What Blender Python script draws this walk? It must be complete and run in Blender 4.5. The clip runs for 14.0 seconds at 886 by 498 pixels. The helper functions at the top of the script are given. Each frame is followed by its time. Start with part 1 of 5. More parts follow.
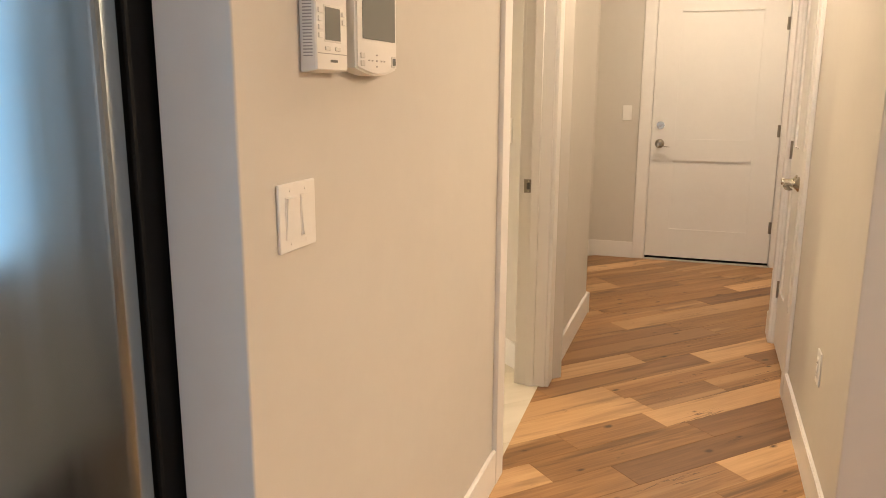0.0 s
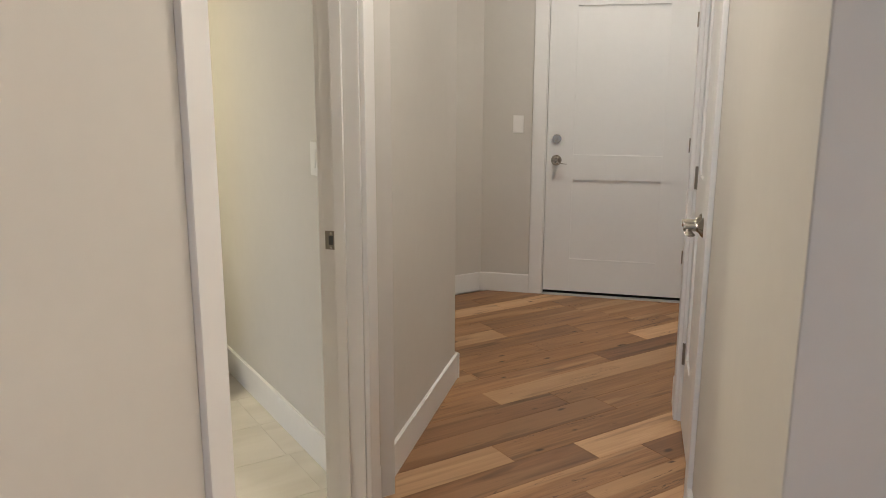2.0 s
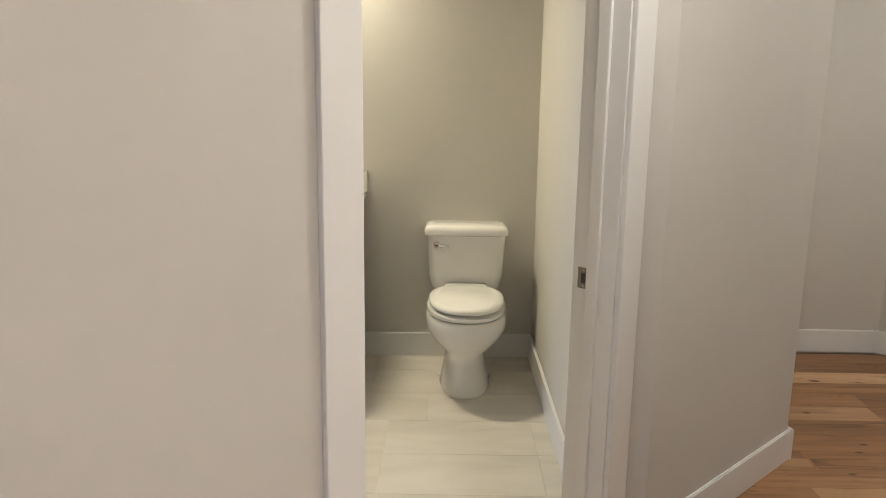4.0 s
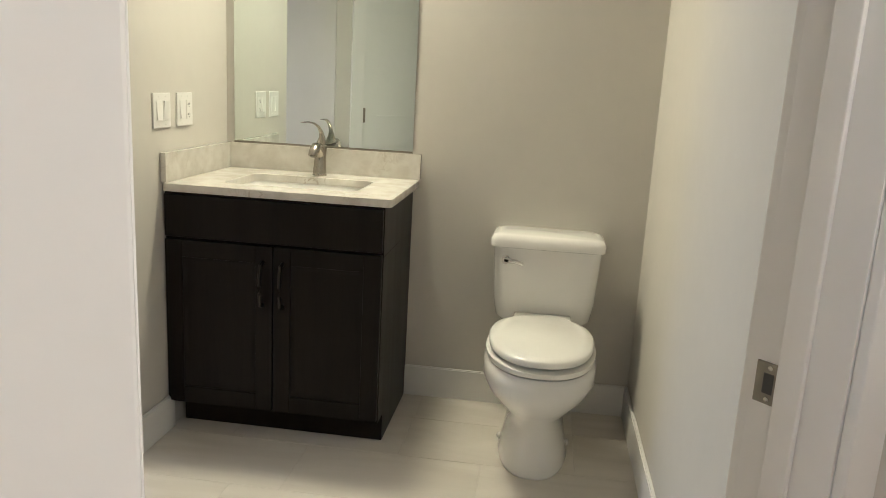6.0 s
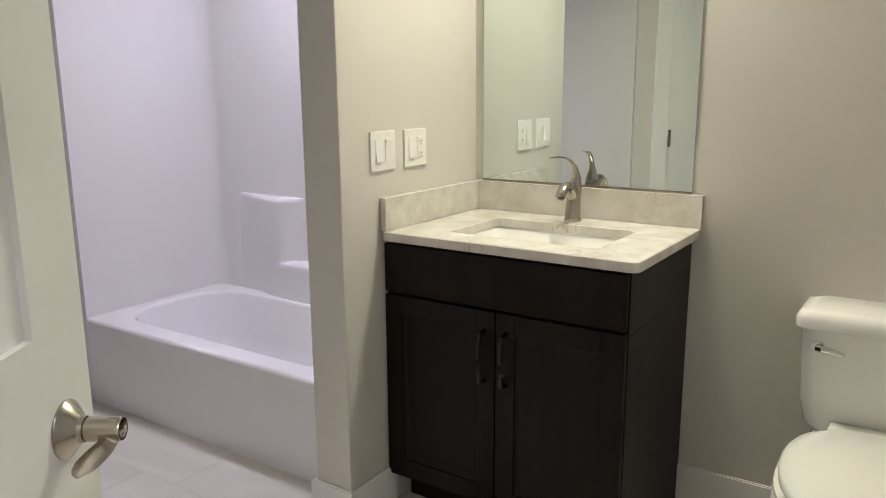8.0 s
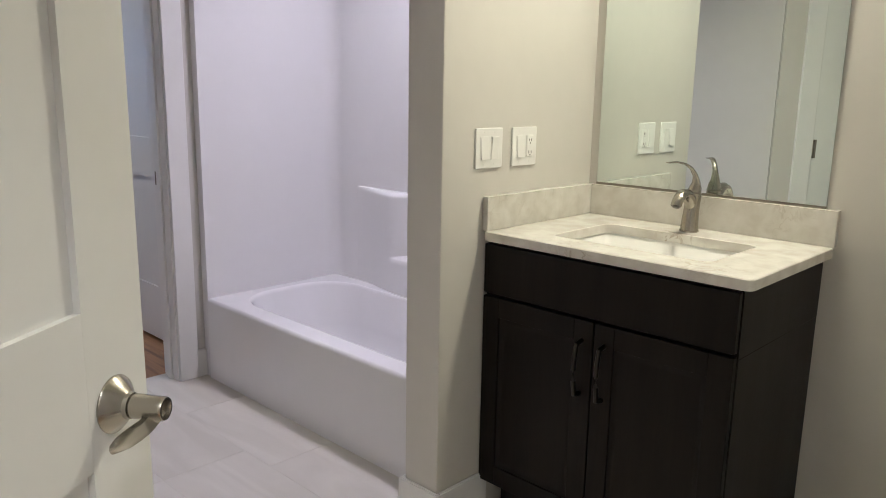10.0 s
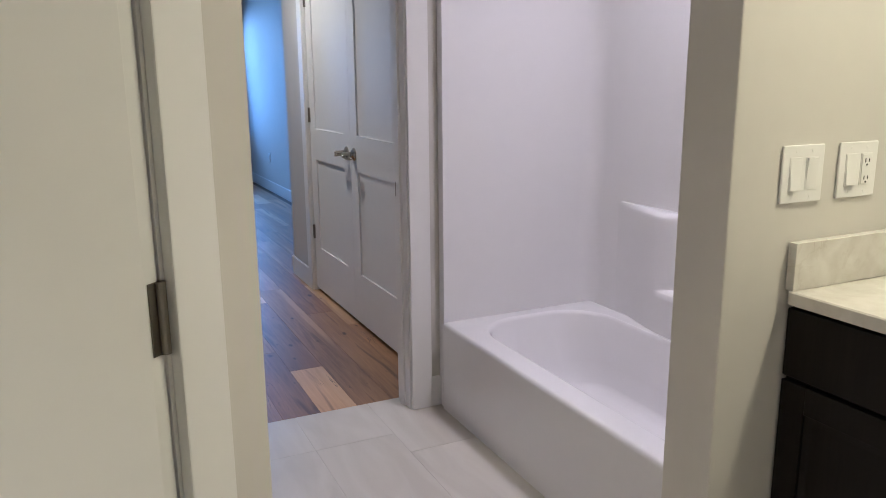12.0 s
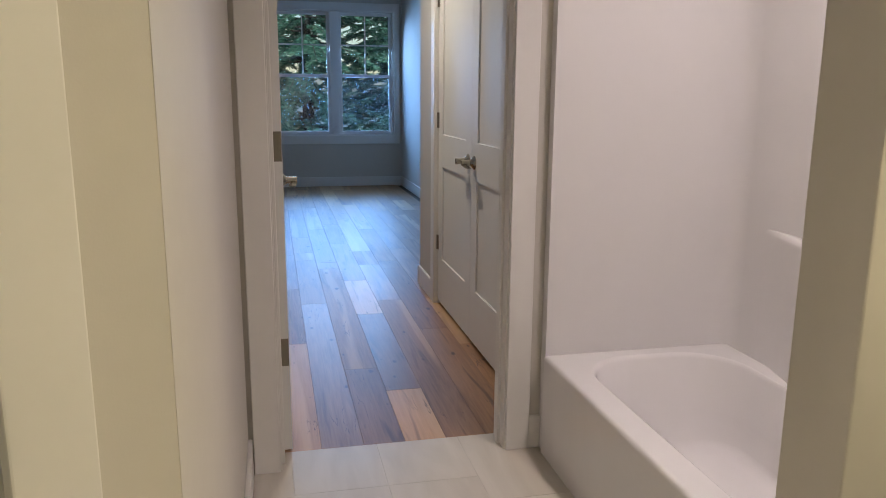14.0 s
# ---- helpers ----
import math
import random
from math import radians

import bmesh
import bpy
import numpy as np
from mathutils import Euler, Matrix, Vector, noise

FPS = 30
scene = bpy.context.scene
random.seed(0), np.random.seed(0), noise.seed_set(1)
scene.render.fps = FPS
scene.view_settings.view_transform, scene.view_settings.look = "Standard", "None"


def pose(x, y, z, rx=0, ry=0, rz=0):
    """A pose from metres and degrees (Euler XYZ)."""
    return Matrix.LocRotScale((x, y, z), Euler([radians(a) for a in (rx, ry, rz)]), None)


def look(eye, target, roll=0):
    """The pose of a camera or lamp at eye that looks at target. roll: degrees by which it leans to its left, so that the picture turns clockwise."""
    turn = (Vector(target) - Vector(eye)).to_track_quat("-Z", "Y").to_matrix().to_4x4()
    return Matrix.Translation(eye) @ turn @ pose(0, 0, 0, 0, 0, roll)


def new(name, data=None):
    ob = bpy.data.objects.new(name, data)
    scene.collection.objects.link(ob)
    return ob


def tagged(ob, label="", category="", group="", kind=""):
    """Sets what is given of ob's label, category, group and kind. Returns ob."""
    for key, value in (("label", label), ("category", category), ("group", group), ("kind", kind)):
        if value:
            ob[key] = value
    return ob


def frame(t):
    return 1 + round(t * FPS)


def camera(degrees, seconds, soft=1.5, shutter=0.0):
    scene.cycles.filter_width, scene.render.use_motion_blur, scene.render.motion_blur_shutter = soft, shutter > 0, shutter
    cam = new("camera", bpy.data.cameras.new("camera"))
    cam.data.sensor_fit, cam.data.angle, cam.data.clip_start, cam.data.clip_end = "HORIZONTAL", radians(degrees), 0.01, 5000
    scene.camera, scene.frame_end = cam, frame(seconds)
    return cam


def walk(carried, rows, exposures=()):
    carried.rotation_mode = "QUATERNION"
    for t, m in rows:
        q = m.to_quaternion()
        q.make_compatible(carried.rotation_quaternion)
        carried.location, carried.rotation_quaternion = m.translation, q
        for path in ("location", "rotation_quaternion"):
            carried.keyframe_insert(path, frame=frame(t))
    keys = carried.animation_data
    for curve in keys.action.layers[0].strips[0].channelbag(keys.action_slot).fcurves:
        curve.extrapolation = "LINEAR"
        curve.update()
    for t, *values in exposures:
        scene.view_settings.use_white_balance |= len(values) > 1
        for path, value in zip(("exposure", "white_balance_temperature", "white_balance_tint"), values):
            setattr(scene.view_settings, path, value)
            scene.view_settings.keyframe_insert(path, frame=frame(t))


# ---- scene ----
cam = camera(60.7, 14.0, soft=0.95)
PATH = [
    (0, (0.184, 0.337, 1.318), (1.093, 2.071, 0.906), 0.3),
    (0.5, (0.435, 0.544, 1.345), (1.416, 2.238, 0.932), 0.3),
    (1, (0.684, 0.719, 1.348), (1.707, 2.388, 0.938), 0.3),
    (1.5, (0.897, 0.878, 1.365), (1.944, 2.531, 0.954), 0.4),
    (2, (1.099, 0.947, 1.359), (2.145, 2.603, 0.952), 0.2),
    (2.5, (1.288, 0.971, 1.373), (2.227, 2.69, 0.968), 0.6),
    (3, (1.46, 1.007, 1.373), (2.102, 2.858, 0.971), 0.5),
    (3.5, (1.593, 1.034, 1.379), (1.872, 2.974, 0.98), 0.7),
    (4, (1.661, 1.063, 1.394), (1.644, 3.022, 0.993), 0.8),
    (6.5, (1.736, 2.312, 1.267), (1.428, 4.239, 0.832), 2.1),
    (7, (1.823, 2.481, 1.292), (1.335, 4.373, 0.862), 0.2),
    (7.5, (1.846, 2.593, 1.308), (0.994, 4.353, 0.891), -0.4),
    (8, (1.83, 2.696, 1.314), (0.739, 4.32, 0.901), -0.4),
    (8.5, (1.864, 2.785, 1.318), (0.628, 4.304, 0.909), -0.5),
    (11, (1.854, 2.814, 1.284), (0.402, 4.125, 0.867), 1.4),
    (11.5, (1.665, 2.978, 1.306), (0.077, 4.115, 0.879), 0.2),
    (12, (1.491, 3.164, 1.323), (-0.275, 3.999, 0.892), -0.5),
    (12.5, (1.334, 3.38, 1.287), (-0.521, 3.997, 0.864), -0.3),
    (13, (1.273, 3.491, 1.287), (-0.617, 3.997, 0.873), 0.1),
    (13.5, (1.258, 3.512, 1.299), (-0.648, 3.962, 0.892), 0.3),
    (14, (1.275, 3.494, 1.291), (-0.636, 3.923, 0.886), 0.4),
]
walk(cam, [(t, look(eye, target, roll)) for t, eye, target, roll in PATH], [
    (0.0, 0.42, 8900, 18), (0.5, 0.17, 7350, 14), (1.0, 0.06, 6800, 12), (1.5, 0.0, 6500, 10), (4.0, 0.05, 6150, 10),
    (6.5, 0.06, 5850, 8), (8.5, -0.06, 5650, 10), (11.0, -0.08, 5650, 10), (12.5, -0.22, 6050, 10), (13.0, -0.26, 6400, 9), (14.0, -0.30, 7050, 9)])

# ---- light ----
world = bpy.data.worlds.new("sky")
scene.world = world
world.use_nodes = True
wn = world.node_tree.nodes
sky = wn.new("ShaderNodeTexSky")
sky.sky_type, sky.sun_disc = "NISHITA", False
sky.sun_elevation, sky.sun_rotation = radians(43), radians(108)
world.node_tree.links.new(sky.outputs[0], wn["Background"].inputs[0])
wn["Background"].inputs[1].default_value = 0.15


def lamp(name, kind, m, power, colour, size=0.2, size_y=None, spread=180):
    data = bpy.data.lights.new(name, kind)
    data.energy, data.color = power, colour
    if kind == "AREA":
        data.shape, data.size, data.spread = "RECTANGLE", size, radians(spread)
        data.size_y = size_y or size
    elif kind == "SUN":
        data.angle = radians(size)
    else:
        data.shadow_soft_size = size
    ob = new(name, data)
    ob.matrix_world = m
    return ob


WARM, NEUTRAL, COOL = (1.0, 0.875, 0.61), (1.0, 0.915, 0.80), (1.0, 0.872, 0.92)
lamp("sun", "SUN", look((0, 0, 10), (-6, 2, 4)), 5.0, (0.52, 0.84, 1.0), 10)
lamp("window_daylight", "AREA", look((-9.56, 4.36, 1.53), (-7.0, 4.33, 0.25)), 108, (0.24, 0.50, 1.0), 1.55, 1.6, spread=125)

# ---- plan: u runs along the hall, w across it, nearly at 45 degrees to x and y ----
R2 = math.sqrt(2)
CEIL = 2.6
HALL_W, BATH_W, T = 0.64, 0.765, 0.125
JAMB_L, JAMB_R = 2.770, 3.590
DOOR_U = 6.53
BACK_Y, RIGHT_X = 4.99, 2.11
NIB = (0.295, 0.432, 4.27)
BED_X = -1.21
WIN_X = -9.35
HALL_ANGLE = 43.6
# the hall leans 1.4 degrees off the diagonal, about its bathroom door
PIVOT = Vector(((3.17 - 0.62) / R2, (3.17 + 0.62) / R2, 0))
TURN45 = Matrix.Translation(PIVOT) @ pose(0, 0, 0, 0, 0, HALL_ANGLE) @ Matrix.Translation((-3.17, -0.62, 0))


def uw(u, w, z=0.0):
    return tuple(TURN45 @ Vector((u, w, z)))


# added cool fill: for the blue on the fridge and on faces towards -u
lamp("kitchen_daylight_fill", "AREA", look((*uw(0.35, 1.79)[:2], 1.45), (*uw(0.25, 0)[:2], 1.4)), 8, (0.22, 0.58, 1.0), 0.8, 1.3)
lamp("living_daylight_fill", "AREA", look((*uw(-2.58, 0.65)[:2], 1.5), (*uw(0, 0.4)[:2], 1.5)), 30, (0.50, 0.68, 1.0), 1.4, 1.3)

# ---- materials ----
def material(name, colour=(0.8, 0.8, 0.8), rough=0.5, metal=0.0, vary=0.0, scale=(8, 8, 8), bump=0.0, bump_scale=200.0, coat=0.0, spec=None):
    m = bpy.data.materials.new(name)
    m.use_nodes = True
    n, l = m.node_tree.nodes, m.node_tree.links
    b = n["Principled BSDF"]
    b.inputs["Base Color"].default_value = (*colour, 1)
    b.inputs["Roughness"].default_value, b.inputs["Metallic"].default_value = rough, metal
    b.inputs["Coat Weight"].default_value = coat
    if spec is not None:
        b.inputs["Specular IOR Level"].default_value = spec
    co = n.new("ShaderNodeTexCoord")
    if vary:
        mp = n.new("ShaderNodeMapping")
        mp.inputs["Scale"].default_value = scale
        l.new(co.outputs["Object"], mp.inputs[0])
        a, c = n.new("ShaderNodeTexNoise"), n.new("ShaderNodeTexNoise")
        a.inputs["Scale"].default_value, c.inputs["Scale"].default_value = 1.0, 9.0
        a.inputs["Detail"].default_value = 6
        l.new(mp.outputs[0], a.inputs[0])
        l.new(mp.outputs[0], c.inputs[0])
        mix = n.new("ShaderNodeMath")
        mix.operation = "MULTIPLY_ADD"
        mix.inputs[1].default_value = 0.4
        l.new(c.outputs[0], mix.inputs[0])
        l.new(a.outputs[0], mix.inputs[2])
        ramp = n.new("ShaderNodeValToRGB")
        ramp.color_ramp.elements[0].position, ramp.color_ramp.elements[1].position = 0.45, 0.95
        ramp.color_ramp.elements[0].color = (*[v * (1 - vary) for v in colour], 1)
        ramp.color_ramp.elements[1].color = (*[min(1, v * (1 + vary)) for v in colour], 1)
        l.new(mix.outputs[0], ramp.inputs[0])
        l.new(ramp.outputs[0], b.inputs["Base Color"])
        rr = n.new("ShaderNodeMapRange")
        rr.inputs["To Min"].default_value, rr.inputs["To Max"].default_value = max(0.02, rough - 0.08), min(1, rough + 0.08)
        l.new(a.outputs[0], rr.inputs[0])
        l.new(rr.outputs[0], b.inputs["Roughness"])
    if bump:
        t = n.new("ShaderNodeTexNoise")
        t.inputs["Scale"].default_value, t.inputs["Detail"].default_value = bump_scale, 3
        l.new(co.outputs["Object"], t.inputs[0])
        k = n.new("ShaderNodeBump")
        k.inputs["Strength"].default_value, k.inputs["Distance"].default_value = bump, 0.002
        l.new(t.outputs[0], k.inputs["Height"])
        l.new(k.outputs[0], b.inputs["Normal"])
    return m


def wood(name, light, dark, sap, knots=True, tones=(0.80, 1.10)):
    """Plank timber with grain along x, knots and cracks; each plank differs by its own random value."""
    m = material(name, light, 0.40, spec=0.45)
    n, l = m.node_tree.nodes, m.node_tree.links
    b = n["Principled BSDF"]
    co, info = n.new("ShaderNodeTexCoord"), n.new("ShaderNodeObjectInfo")
    off = n.new("ShaderNodeVectorMath")
    off.operation = "MULTIPLY_ADD"
    comb = n.new("ShaderNodeCombineXYZ")
    for k in range(3):
        l.new(info.outputs["Random"], comb.inputs[k])
    off.inputs[1].default_value = (37, 53, 11)
    l.new(comb.outputs[0], off.inputs[0])
    l.new(co.outputs["Object"], off.inputs[2])

    def noise_at(scale, detail, dist=0.0):
        mp, t = n.new("ShaderNodeMapping"), n.new("ShaderNodeTexNoise")
        mp.inputs["Scale"].default_value = scale
        t.inputs["Scale"].default_value, t.inputs["Detail"].default_value, t.inputs["Distortion"].default_value = 1, detail, dist
        l.new(off.outputs[0], mp.inputs[0])
        l.new(mp.outputs[0], t.inputs[0])
        return t.outputs[0]

    grain, broad, spot = noise_at((3, 60, 8), 8, 1.2), noise_at((0.9, 5, 2), 4, 0.8), noise_at((11, 26, 4), 3, 0.4)
    r1 = n.new("ShaderNodeValToRGB")
    e = r1.color_ramp.elements
    e[0].position, e[1].position = 0.30, 0.68
    e[0].color, e[1].color = (*dark, 1), (*light, 1)
    add = n.new("ShaderNodeMath")
    add.operation = "MULTIPLY_ADD"
    add.inputs[1].default_value = 0.45
    half = n.new("ShaderNodeMath")
    half.operation = "MULTIPLY"
    half.inputs[1].default_value = 0.58
    l.new(broad, half.inputs[0])
    l.new(grain, add.inputs[0])
    l.new(half.outputs[0], add.inputs[2])
    l.new(add.outputs[0], r1.inputs[0])
    # tone of the whole plank
    tone = n.new("ShaderNodeMapRange")
    tone.inputs["To Min"].default_value, tone.inputs["To Max"].default_value = tones
    l.new(info.outputs["Random"], tone.inputs[0])
    mul = n.new("ShaderNodeVectorMath")
    mul.operation = "SCALE"
    l.new(r1.outputs[0], mul.inputs[0])
    l.new(tone.outputs[0], mul.inputs["Scale"])
    last = mul.outputs[0]

    def blend(fac, base, colour):
        mx = n.new("ShaderNodeMix")
        mx.data_type = "RGBA"
        l.new(fac, mx.inputs["Factor"])
        l.new(base, mx.inputs["A"])
        mx.inputs["B"].default_value = (*colour, 1)
        return mx.outputs["Result"]

    def step(value, lo, hi, top):
        k = n.new("ShaderNodeMapRange")
        k.inputs["From Min"].default_value, k.inputs["From Max"].default_value, k.inputs["To Max"].default_value = lo, hi, top
        l.new(value, k.inputs[0])
        return k.outputs[0]

    # pale sapwood along one side of some planks, and dark heartwood streaks
    last = blend(step(noise_at((0.35, 8.0, 1), 1, 0.0), 0.60, 0.65, 0.5), last, sap)
    last = blend(step(noise_at((1.3, 17, 1), 5, 0.8), 0.57, 0.70, 0.70), last, tuple(0.50 * v for v in dark))
    # fine checks along the grain
    ridge = n.new("ShaderNodeMath")
    ridge.operation = "COMPARE"
    ridge.inputs[1].default_value, ridge.inputs[2].default_value = 0.5, 0.007
    l.new(noise_at((2.2, 20, 1), 4, 0.6), ridge.inputs[0])
    some = n.new("ShaderNodeMath")
    some.operation = "MULTIPLY"
    l.new(ridge.outputs[0], some.inputs[0])
    l.new(step(noise_at((2.0, 5, 1), 2, 0.0), 0.57, 0.64, 0.75), some.inputs[1])
    last = blend(some.outputs[0], last, (0.05, 0.024, 0.011))
    if knots:
        # small round knots, in some cells only
        vm, vo = n.new("ShaderNodeMapping"), n.new("ShaderNodeTexVoronoi")
        vm.inputs["Scale"].default_value = (4.4, 9.0, 1.0)
        vo.voronoi_dimensions = "2D"
        vo.inputs["Scale"].default_value = 1.0
        l.new(off.outputs[0], vm.inputs[0])
        l.new(vm.outputs[0], vo.inputs["Vector"])
        sep = n.new("ShaderNodeSeparateColor")
        l.new(vo.outputs["Color"], sep.inputs[0])
        size = n.new("ShaderNodeMapRange")
        size.inputs["From Min"].default_value, size.inputs["From Max"].default_value = 0.45, 1.0
        size.inputs["To Min"].default_value, size.inputs["To Max"].default_value = -0.03, 0.135
        l.new(sep.outputs[0], size.inputs[0])
        wob = n.new("ShaderNodeMath")
        wob.operation = "MULTIPLY_ADD"
        wob.inputs[1].default_value = 0.26
        l.new(spot, wob.inputs[0])
        l.new(vo.outputs["Distance"], wob.inputs[2])
        dif = n.new("ShaderNodeMath")
        dif.operation = "SUBTRACT"
        l.new(size.outputs[0], dif.inputs[0])
        l.new(wob.outputs[0], dif.inputs[1])
        kr = n.new("ShaderNodeMapRange")
        kr.inputs["From Min"].default_value, kr.inputs["From Max"].default_value = -0.135, -0.055
        l.new(dif.outputs[0], kr.inputs[0])
        mx = n.new("ShaderNodeMix")
        mx.data_type = "RGBA"
        l.new(kr.outputs[0], mx.inputs["Factor"])
        l.new(last, mx.inputs["A"])
        mx.inputs["B"].default_value = (0.065, 0.031, 0.013, 1)
        last = mx.outputs["Result"]
    l.new(last, b.inputs["Base Color"])
    gloss = n.new("ShaderNodeMapRange")
    gloss.inputs["To Min"].default_value, gloss.inputs["To Max"].default_value = 0.40, 0.47
    frac = n.new("ShaderNodeMath")
    frac.operation = "PINGPONG"
    frac.inputs[1].default_value = 0.13
    l.new(info.outputs["Random"], frac.inputs[0])
    gloss.inputs["From Max"].default_value = 0.13
    l.new(frac.outputs[0], gloss.inputs[0])
    l.new(gloss.outputs[0], b.inputs["Roughness"])
    k = n.new("ShaderNodeBump")
    k.inputs["Strength"].default_value, k.inputs["Distance"].default_value = 0.12, 0.002
    l.new(grain, k.inputs["Height"])
    l.new(k.outputs[0], b.inputs["Normal"])
    return m


PAINT = material("wall_paint", (0.60, 0.575, 0.53), 0.72, vary=0.025, scale=(2, 2, 2), bump=0.05, bump_scale=350)
CEILING_PAINT = material("ceiling_paint", (0.80, 0.79, 0.77), 0.85, vary=0.02, bump=0.1, bump_scale=220)
TRIM = material("trim_paint", (0.78, 0.77, 0.75), 0.38, vary=0.02, scale=(3, 3, 3))
DOOR_PAINT = material("door_paint", (0.76, 0.755, 0.74), 0.42, vary=0.02, scale=(3, 3, 3), bump=0.008, bump_scale=160)
NICKEL = material("brushed_nickel", (0.40, 0.37, 0.32), 0.24, 1.0, vary=0.02, scale=(6, 6, 6))
CHROME = material("chrome", (0.75, 0.75, 0.74), 0.09, 1.0)
STEEL_DARK = material("dark_hinge_steel", (0.25, 0.225, 0.19), 0.36, 1.0, vary=0.05)
ESPRESSO = material("espresso_cabinet", (0.0110, 0.0086, 0.0068), 0.36, vary=0.35, scale=(14, 14, 1.2), bump=0.05, bump_scale=60, spec=0.12)
BRONZE = material("dark_bronze_pull", (0.045, 0.040, 0.034), 0.36, 0.9)
CERAMIC = material("white_ceramic", (0.80, 0.79, 0.76), 0.10, vary=0.01, scale=(2, 2, 2), coat=0.3)
SEAT_PLASTIC = material("seat_plastic", (0.80, 0.79, 0.75), 0.22, vary=0.01)
ACRYLIC = material("white_acrylic", (0.79, 0.78, 0.78), 0.15, vary=0.012, scale=(2, 2, 2), bump=0.30, bump_scale=5)


def wavy(m, scale, depth):
    """Shallow upright waves in a moulded sheet."""
    n, l = m.node_tree.nodes, m.node_tree.links
    mp = n.new("ShaderNodeMapping")
    mp.inputs["Scale"].default_value = scale
    bump = next(k for k in n if k.bl_idname == "ShaderNodeBump")
    tex = bump.inputs["Height"].links[0].from_node
    l.new(tex.inputs[0].links[0].from_socket, mp.inputs[0])
    l.new(mp.outputs[0], tex.inputs[0])
    tex.inputs["Detail"].default_value = 1
    bump.inputs["Strength"].default_value, bump.inputs["Distance"].default_value = 1.0, depth


wavy(ACRYLIC, (1.2, 1.2, 0.12), 0.003)
PLATE = material("switch_plastic", (0.80, 0.79, 0.76), 0.32, vary=0.01)
PLATE_DARK = material("plate_slot", (0.05, 0.05, 0.05), 0.6)
VENT_GREY = material("vent_grey", (0.36, 0.35, 0.34), 0.5)
SCREEN = material("grey_screen", (0.16, 0.17, 0.16), 0.25)
QUARTZ = material("quartz_top", (0.68, 0.645, 0.58), 0.16)


def vein(m):
    """Pale mottling with thin brown veins, broken up into patches."""
    n, l = m.node_tree.nodes, m.node_tree.links
    co = n.new("ShaderNodeTexCoord")
    out = []
    for scale, detail, dist in ((16, 6, 0.3), (11.0, 8, 1.8), (4.2, 3, 0.0)):
        t = n.new("ShaderNodeTexNoise")
        t.inputs["Scale"].default_value, t.inputs["Detail"].default_value, t.inputs["Distortion"].default_value = scale, detail, dist
        l.new(co.outputs["Object"], t.inputs[0])
        out.append(t.outputs[0])
    base, thin, where = (n.new("ShaderNodeValToRGB") for _ in range(3))
    base.color_ramp.elements[0].position, base.color_ramp.elements[1].position = 0.35, 0.65
    base.color_ramp.elements[0].color, base.color_ramp.elements[1].color = (0.57, 0.54, 0.485, 1), (0.68, 0.66, 0.61, 1)
    e = thin.color_ramp.elements
    e[0].position, e[1].position = 0.470, 0.530
    e[0].color, e[1].color = (0, 0, 0, 1), (0, 0, 0, 1)
    e.new(0.5).color = (0.65, 0.65, 0.65, 1)
    where.color_ramp.elements[0].position, where.color_ramp.elements[1].position = 0.52, 0.68
    mul, mix = n.new("ShaderNodeMath"), n.new("ShaderNodeMix")
    mul.operation = "MULTIPLY"
    mix.data_type = "RGBA"
    for k, ramp in enumerate((base, thin, where)):
        l.new(out[k], ramp.inputs[0])
    l.new(thin.outputs[0], mul.inputs[0])
    l.new(where.outputs[0], mul.inputs[1])
    l.new(mul.outputs[0], mix.inputs["Factor"])
    l.new(base.outputs[0], mix.inputs["A"])
    mix.inputs["B"].default_value = (0.30, 0.235, 0.16, 1)
    l.new(mix.outputs["Result"], n["Principled BSDF"].inputs["Base Color"])


vein(QUARTZ)
STAINLESS = material("brushed_stainless", (0.34, 0.39, 0.42), 0.22, 1.0, vary=0.06, scale=(30, 30, 1.5))
FRIDGE_SIDE = material("fridge_side_black", (0.007, 0.007, 0.007), 0.6, spec=0.15)
GROUT = material("grout", (0.62, 0.585, 0.525), 0.85, vary=0.08)
SUBFLOOR = material("floor_gap", (0.09, 0.055, 0.035), 0.8)
VINYL = material("window_vinyl", (0.80, 0.80, 0.80), 0.3, vary=0.01)
BARK = material("bark", (0.09, 0.07, 0.055), 0.9, vary=0.3, scale=(12, 12, 3), bump=0.6, bump_scale=30)
LAWN = material("lawn", (0.06, 0.11, 0.06), 0.9, vary=0.3, scale=(3, 3, 3), bump=0.5, bump_scale=60)
GRAVEL = material("pale_driveway", (0.45, 0.45, 0.44), 0.9, vary=0.12, scale=(4, 4, 4))
BRASS_SILL = material("aluminium_threshold", (0.60, 0.59, 0.57), 0.45, 0.6)
OAK = wood("hickory_plank", (0.415, 0.218, 0.096), (0.165, 0.076, 0.031), (0.56, 0.35, 0.18))
OAK_DARK = wood("dark_hickory_plank", (0.28, 0.136, 0.060), (0.115, 0.052, 0.022), (0.36, 0.20, 0.095), tones=(0.85, 1.1))
OAK_LIGHT = wood("pale_hickory_plank", (0.60, 0.37, 0.195), (0.40, 0.225, 0.11), (0.64, 0.42, 0.235), tones=(0.80, 1.12))


